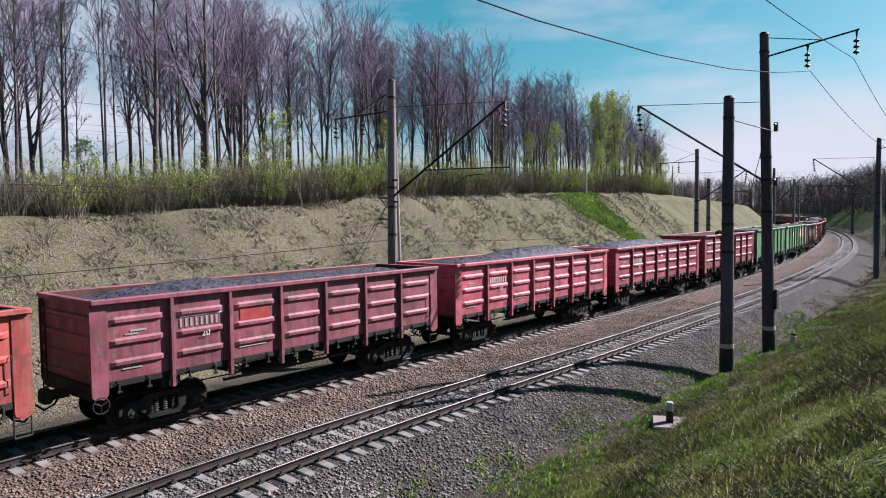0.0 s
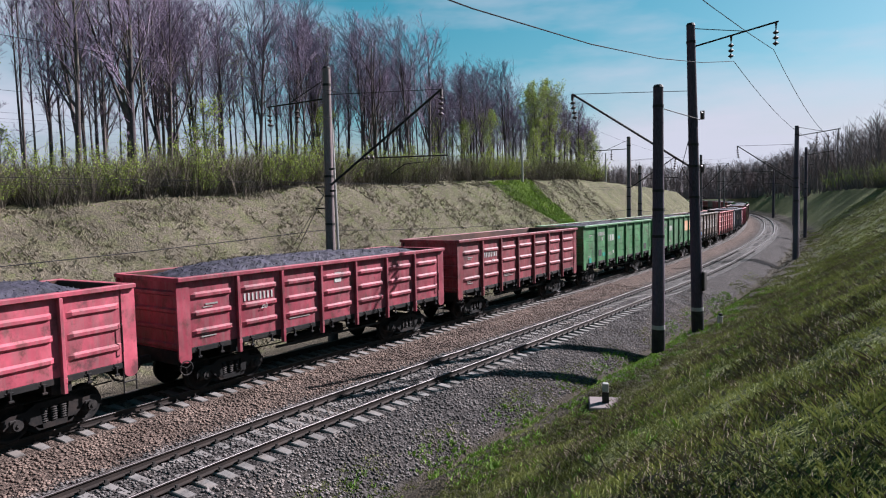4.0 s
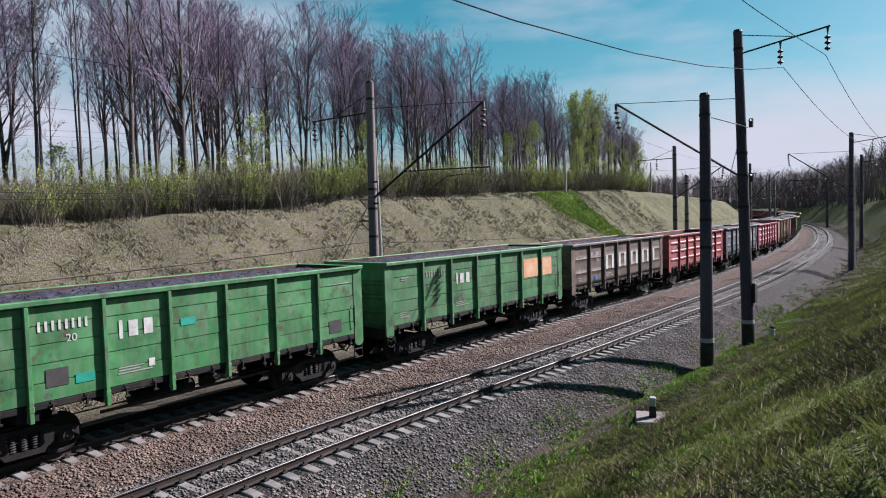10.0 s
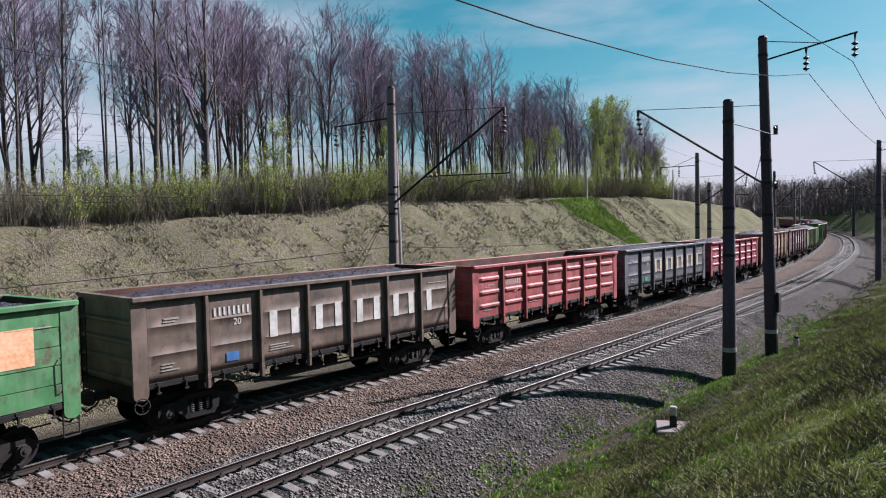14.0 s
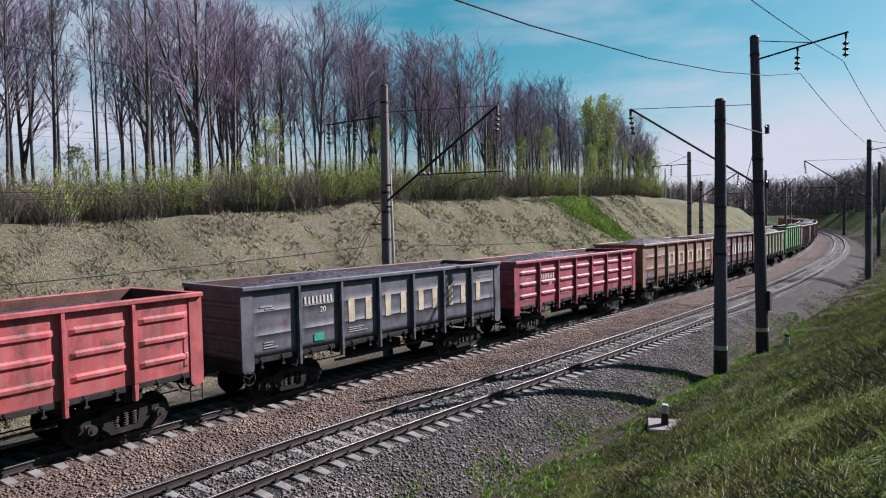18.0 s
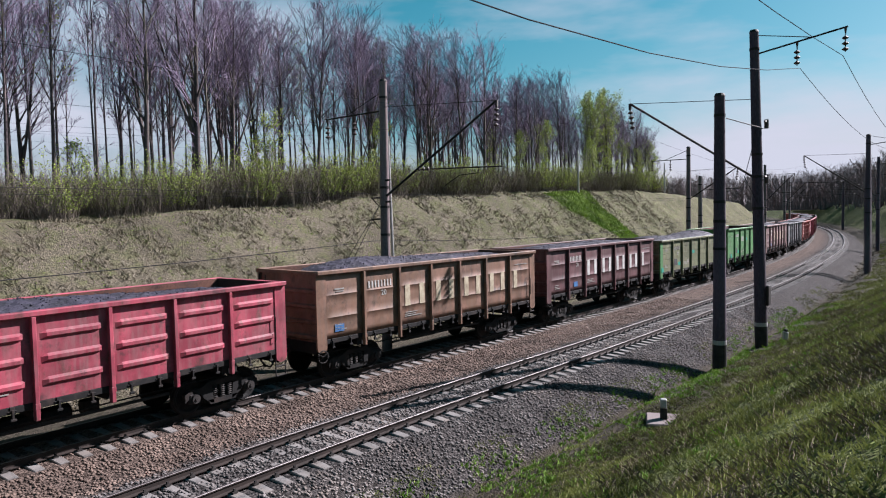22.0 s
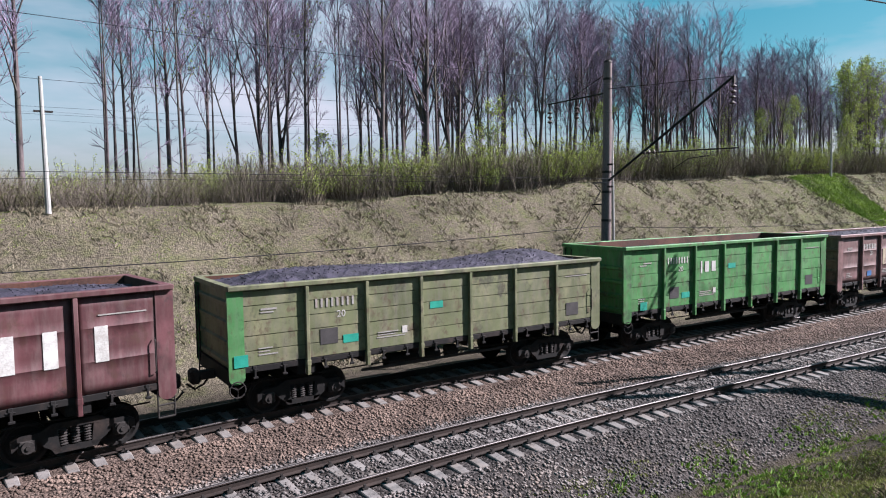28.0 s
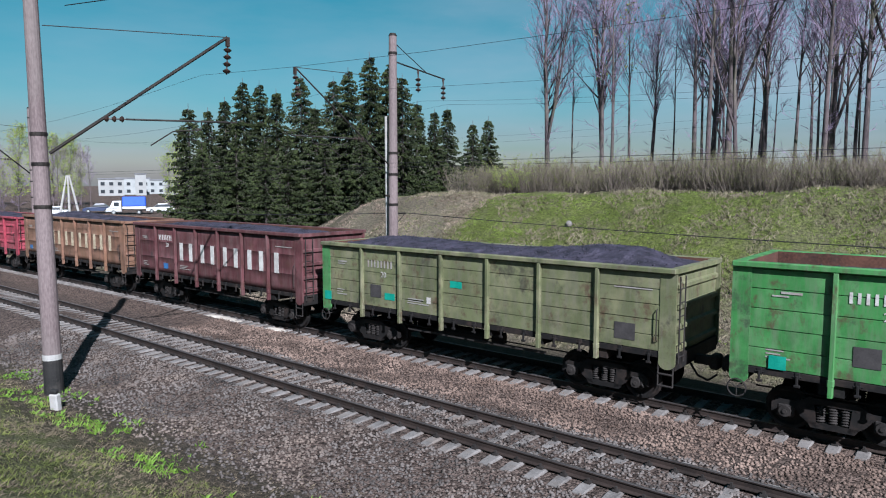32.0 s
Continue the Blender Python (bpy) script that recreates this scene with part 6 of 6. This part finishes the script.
def sand_spill(s, n, length, width, seed):
    """A low heap of spilled sand beside the rail."""
    bm = bmesh.new()
    rows = []
    for i in range(13):
        u, row = -1 + i / 6, []
        for j in range(7):
            v = -1 + j / 3
            x, y, _ = along(s + u * length / 2, n + v * width / 2)
            k = max(0.0, 1 - u * u) * max(0.0, 1 - v * v)
            z = float(ground_many(s + u * length / 2, n + v * width / 2)) - 0.05 + 0.12 * math.sqrt(k) + 0.02 * noise.noise(Vector((u * 3, v * 3, seed)))
            row.append(bm.verts.new((float(x), float(y), z)))
        rows.append(row)
    for a, b in zip(rows, rows[1:]):
        for j in range(6):
            bm.faces.new((a[j], b[j], b[j + 1], a[j + 1]))
    tagged(new("sand_spill", mesh_of("sand_spill", bm, M_SAND)), "low heap of pale spilled sand beside the rail", "sand", "sand beside the track")


sand_spill(-25.8, 3.95, 3.0, 0.5, 1.0)
sand_spill(-22.2, 3.95, 1.5, 0.42, 2.0)
M_GRASS = surface("fresh_grass", (0.05, 0.06, 0.014), (0.205, 0.225, 0.06), 0.8, 0, 0.5, 7, 0, by_object=False)
M_DRYGRASS = surface("dry_grass", (0.073, 0.059, 0.0365), (0.225, 0.191, 0.132), 0.9, 0, 0.5, 7, 0, by_object=False)
M_SOILGRASS = surface("matted_old_grass", (0.046, 0.037, 0.026), (0.195, 0.155, 0.105), 0.95, 0, 0.5, 7, 0, by_object=False)
M_GREENER = surface("spring_grass", (0.0675, 0.0975, 0.015), (0.195, 0.255, 0.045), 0.8, 0, 0.5, 7, 0, by_object=False)
M_SANDGRASS = surface("sandy_dry_grass", (0.13, 0.098, 0.075), (0.30, 0.235, 0.18), 0.95, 0, 0.5, 7, 0, by_object=False)
M_STRIP = surface("lush_grass", (0.12, 0.18, 0.02), (0.28, 0.38, 0.05), 0.8, 0, 0.5, 7, 0, by_object=False)
M_WEED = surface("bright_weeds", (0.06, 0.125, 0.012), (0.16, 0.27, 0.03), 0.7, 0, 1.5, 9, 0, by_object=False)

for m_blade in (M_GRASS, M_GREENER, M_WEED):
    let_light_through(m_blade, 0.15)


def grass(name, label, mat, spots, seed, tall, width, lean, blades):
    """Tufts of pointed blades on the ground; spots are s, n, size."""
    rs = np.random.RandomState(seed)
    q = np.repeat(np.array(spots), blades, axis=0)
    s, n, k = q.T
    x, y, _ = along(s, n)
    z = ground_many(s, n) - 0.02
    m = len(s)
    a, b = rs.uniform(0, 6.28, m), rs.uniform(0, 6.28, m)
    g = 0.12 * k * rs.rand(m)
    px, py = x + g * np.cos(a), y + g * np.sin(a)
    h, w = tall * k * rs.uniform(0.5, 1.2, m), width * rs.uniform(0.7, 1.3, m)
    lx, ly = np.cos(b) * h * lean * rs.uniform(0.2, 1.2, m), np.sin(b) * h * lean * rs.uniform(0.2, 1.2, m)
    wx, wy = -np.sin(b + 0.7) * w, np.cos(b + 0.7) * w
    co = np.stack([np.stack([px - wx, py - wy, z], -1), np.stack([px + wx, py + wy, z], -1), np.stack([px + lx * 0.45 + wx * 0.6, py + ly * 0.45 + wy * 0.6, z + h * 0.62], -1),
                   np.stack([px + lx, py + ly, z + h], -1)], 1)
    f = (np.arange(m) * 4)[:, None, None] + np.array(((0, 1, 2), (0, 2, 3)))[None]
    return tagged(soup_object(name, co.reshape(-1, 3), f.reshape(-1, 3), mat), label, "grass", kind="stuff")


def build_grass():
    rs = np.random.RandomState(5)

    def spots(count, s0, s1, n0, n1, k0, k1, patch=0.0, near=0.0):
        out = []
        while len(out) < count:
            s = s0 + (s1 - s0) * (rs.rand() ** (1 + near))
            n = rs.uniform(n0, n1)
            if patch and noise.noise(Vector((s * 0.55, n * 0.55, patch))) < rs.uniform(-0.22, 0.22):
                continue
            out.append((s, n, rs.uniform(k0, k1)))
        return out
    near_bank = spots(26000, 1, 48, -13.0, -5.4, 0.5, 1.3, 0.0, 0.9) + spots(14000, 1, 48, -13.0, -5.2, 0.6, 1.4, 3.0, 0.6) + spots(16000, -34, 40, -20.0, -8.5, 0.7, 1.6, 3.0) + spots(3500, -32, 2, -9.5, -5.2, 0.6, 1.2, 3.0)
    near_bank += spots(7000, 40, 120, -16, -5.0, 1.5, 2.6, 3.0)
    grass("fresh_grass", "fresh green grass blades on the near bank", M_GRASS, near_bank, 1, 0.075, 0.0055, 1.0, 8)
    old = spots(24000, 1, 45, -12.8, -5.0, 0.7, 1.6, 9.0, 0.8) + spots(9000, -34, 40, -20.0, -9.0, 0.7, 1.7, 9.0) + spots(7000, -32, 2, -9.5, -5.0, 0.6, 1.2, 9.0) + spots(2500, -28, 3, -6.2, -3.3, 0.5, 1.0, 2.0)
    old += spots(6000, 40, 115, -13, -3.0, 1.2, 2.4, 9.0)
    grass("old_grass", "matted brown old grass on the near bank", M_SOILGRASS, old, 2, 0.06, 0.006, 1.8, 6)
    pale = spots(1400, 2, 40, -12.0, -5.5, 0.7, 1.4, 5.0, 0.5)
    grass("dry_grass", "pale dry stalks among the grass of the near bank", M_DRYGRASS, pale, 3, 0.15, 0.003, 1.3, 3)
    weeds = spots(2600, 5, 48, -6.0, -2.7, 0.35, 1.0, 4.0) + spots(450, 3, 40, -10.5, -5.6, 0.5, 1.0, 4.0, 0.5) + spots(500, -24, 4, -6.0, -4.2, 0.5, 1.0, 4.0)
    grass("weeds", "bright green weeds at the edge of the gravel", M_WEED, weeds, 4, 0.14, 0.016, 1.0, 8)
    low = spots(9000, 3, 60, -6.0, -2.4, 0.4, 1.1, 6.0, 0.4)
    grass("weeds", "low olive weeds in the dark soil beside the gravel", M_GRASS, low, 8, 0.07, 0.012, 1.2, 7)
    far = spots(22000, -30, 85, 10.8, 21.6, 0.6, 1.4, 2.0)
    grass("dry_grass", "dry straw-coloured grass on the far bank", M_DRYGRASS, far, 5, 0.17, 0.013, 1.3, 4)
    far = spots(8000, -30, 75, 11.3, 21.3, 0.6, 1.3, 7.0) + spots(11000, -24, 3, 14.0, 21.8, 0.6, 1.2, 7.0)
    grass("fresh_grass", "green grass tufts on the far bank", M_GREENER, far, 6, 0.085, 0.010, 1.2, 4)
    mound = spots(5000, -37, -23.5, 9.0, 20.5, 0.6, 1.3, 2.0)
    grass("dry_grass", "pale sandy dry grass at the end of the far bank", M_SANDGRASS, mound, 9, 0.10, 0.014, 1.6, 5)
    strip = []
    while len(strip) < 7000:
        n = rs.uniform(13.0, 20.6)
        strip.append((float(np.interp(n, [13.0, 15.1, 18.25, 20.2], [68.0, 66.5, 63.5, 63.2])) + rs.uniform(-1, 1) * float(np.interp(n, [13.0, 15.1, 20.2], [1.2, 2.0, 4.7])), n, rs.uniform(0.7, 1.2)))
    grass("fresh_grass", "strip of fresh green grass down the far bank", M_STRIP, strip, 7, 0.17, 0.022, 0.9, 5)


build_grass()


# ---- the yard and town beyond the open end ----
def bearing(px, d):
    a = radians(130.1) - math.atan((px - 784) / 1210.0)
    return d * math.cos(a), d * math.sin(a), a


def glossy(name, rgb, rough=0.35):
    return surface(name, tint(*rgb, 0.85), rgb, rough, 0, 2.0, 20, 0, spec=0.5)


M_CARWHITE, M_CARBLUE, M_TARP, M_CARDARK = glossy("white_car_paint", (0.5, 0.5, 0.5)), glossy("dark_blue_car_paint", (0.02, 0.03, 0.07)), glossy("blue_tarpaulin", (0.03, 0.09, 0.55), 0.6), glossy("tyre_rubber", (0.02, 0.02, 0.02), 0.9)
M_PANE = glossy("dark_window_glass", (0.03, 0.035, 0.04), 0.1)
M_WALLW = surface("white_wall", (0.217, 0.217, 0.21), (0.273, 0.273, 0.266), 0.9, 0, 0.4, 4, 0.1)
M_WALLG = surface("grey_wall", (0.216, 0.228, 0.228), (0.3, 0.306, 0.3), 0.9, 0, 0.4, 4, 0.1)
M_ROOF = surface("grey_roof", (0.098, 0.098, 0.105), (0.168, 0.168, 0.175), 0.8, 0, 0.4, 4, 0.1)


def wheels_of(e, xs, y, r):
    for x in xs:
        for sg in (-1, 1):
            bm = bmesh.new()
            tube(bm, [(x, sg * y - 0.1, r), (x, sg * y + 0.1, r)], r, 14)
            wh = part("wheel", bm, M_CARDARK, e)
            bm = bmesh.new()
            tube(bm, [(x, sg * (y + 0.06) - 0.05, r), (x, sg * (y + 0.06) + 0.05, r)], r * 0.55, 10)
            part("rim", bm, M_WALLG, wh)


def loft(bm, prof, half):
    """A body from its side outline, narrower above the waist."""
    a = [bm.verts.new((x, -half * k, z)) for x, z, k in prof]
    b = [bm.verts.new((x, half * k, z)) for x, z, k in prof]
    bm.faces.new(a)
    bm.faces.new(b[::-1])
    for i in range(len(prof)):
        j = (i + 1) % len(prof)
        bm.faces.new((a[i], b[i], b[j], a[j]))


def car(px, d, z, turn, mat, label):
    x, y, a = bearing(px, d)
    e = thing("car", label, "car", "vehicles in the yard", m=Matrix.Translation((x, y, z)) @ Matrix.Rotation(a + turn, 4, "Z"))
    bm = bmesh.new()
    loft(bm, [(-2.1, 0.3, 1), (2.1, 0.3, 1), (2.15, 0.6, 1), (1.9, 0.82, 0.97), (0.9, 0.92, 0.95), (-1.5, 0.95, 0.95), (-2.1, 0.9, 0.96)], 0.83)
    part("body", bm, mat, e)
    bm = bmesh.new()
    loft(bm, [(1.0, 0.9, 0.94), (0.35, 1.38, 0.78), (-1.0, 1.42, 0.78), (-1.75, 0.95, 0.92)], 0.83)
    part("cabin", bm, M_PANE, e)
    bm = bmesh.new()
    loft(bm, [(0.38, 1.36, 0.8), (0.3, 1.45, 0.76), (-1.0, 1.47, 0.76), (-1.1, 1.38, 0.8)], 0.83)
    part("roof", bm, mat, e)
    wheels_of(e, (-1.3, 1.3), 0.74, 0.31)
    return e


def build_yard():
    zy = lambda px, d: ground_z(*yard_sn(px, d))
    for px, d, t, m, lb in ((92, 122, 1.5, M_CARWHITE, "white parked car in the yard"), (172, 124, 1.5, M_CARBLUE, "dark blue parked car in the yard"), (283, 118, 1.6, M_CARWHITE, "white parked car beside the spruces")):
        car(px, d, zy(px, d), t, m, lb)
    # light lorry with a blue tilt
    x, y, a = bearing(226, 118)
    e = thing("lorry", "white light lorry with a blue tarpaulin cover", "lorry", "vehicles in the yard", m=Matrix.Translation((x, y, zy(226, 118))) @ Matrix.Rotation(a + 1.5, 4, "Z"))
    bm = bmesh.new()
    loft(bm, [(0.9, 0.5, 1), (3.0, 0.5, 1), (3.0, 0.95, 1), (2.5, 1.2, 1), (2.1, 2.1, 0.9), (0.9, 2.15, 0.9)], 0.95)
    part("cab", bm, M_CARWHITE, e)
    bm = bmesh.new()
    box(bm, 1.2, 1.95, -0.93, 0.93, 1.3, 1.9)
    part("window", bm, M_PANE, e)
    bm = bmesh.new()
    box(bm, -2.6, 0.75, -1.05, 1.05, 0.85, 1.25, 0.03)
    part("bed", bm, M_CARWHITE, e)
    bm = bmesh.new()
    box(bm, -2.6, 0.75, -1.07, 1.07, 1.27, 2.75, 0.12)
    part("tarpaulin", bm, M_TARP, e, "blue tarpaulin cover")
    wheels_of(e, (-1.6, 2.0), 0.85, 0.36)
    # A-frame pole of a power line
    x, y, a = bearing(122, 112)
    z = zy(122, 112)
    e = thing("power_pole", "white concrete A-frame power pole in the yard", "pole", m=Matrix.Translation((x, y, z)) @ Matrix.Rotation(a + math.pi / 2, 4, "Z"))
    for dx in (-1.3, 0.0, 1.3):
        bm = bmesh.new()
        tube(bm, [(dx, 0, 0), (dx * 0.12, 0, 6.2)], [0.19, 0.11], 8)
        part("leg", bm, M_WHITE, e)
    bm = bmesh.new()
    box(bm, -0.7, 0.7, -0.06, 0.06, 4.6, 4.75)
    part("crossarm", bm, M_STEELARM, e)
    # low white and grey blocks of the town
    for px, d, w, h, m, lb in ((198, 300, 9, 7.5, M_WALLW, "white block building of the distant town"), (236, 320, 13, 8.0, M_WALLG, "grey block building of the distant town"), (250, 300, 4.0, 9.5, M_WALLW, "narrow white building of the distant town"),
                               (278, 340, 14, 7.5, M_WALLG, "grey block building of the distant town"), (312, 310, 10, 5.0, M_WALLW, "white block building of the distant town")):
        x, y, a = bearing(px, d)
        e = thing("town_building", lb, "building", "distant town", m=Matrix.Translation((x, y, 0.3)) @ Matrix.Rotation(a + math.pi / 2, 4, "Z"))
        bm = bmesh.new()
        box(bm, -w / 2, w / 2, -5, 5, 0, h)
        part("wall", bm, m, e)
        bm = bmesh.new()
        box(bm, -w / 2 - 0.2, w / 2 + 0.2, -5.2, 5.2, h, h + 0.5)
        part("roof", bm, M_ROOF, e)
        nwin = max(1, int(w / 3))
        for i in range(nwin):
            for zz in (2.2, 5.2):
                if zz + 1.2 < h:
                    xx = -w / 2 + (i + 0.5) * w / nwin
                    for yy in (-5.03, 5.03):
                        bm = bmesh.new()
                        box(bm, xx - 0.7, xx + 0.7, yy - 0.04, yy + 0.04, zz, zz + 1.3)
                        part("window", bm, M_PANE, e)


def yard_sn(px, d):
    """Place along and across the line, from a bearing and a distance."""
    x, y, _ = bearing(px, d)
    best = min(range(len(LX)), key=lambda i: (LX[i] - x) ** 2 + (LY[i] - y) ** 2)
    h = math.atan(LH[best])
    return LS[best], -(x - LX[best]) * math.sin(h) + (y - LY[best]) * math.cos(h)


build_yard()


motions()
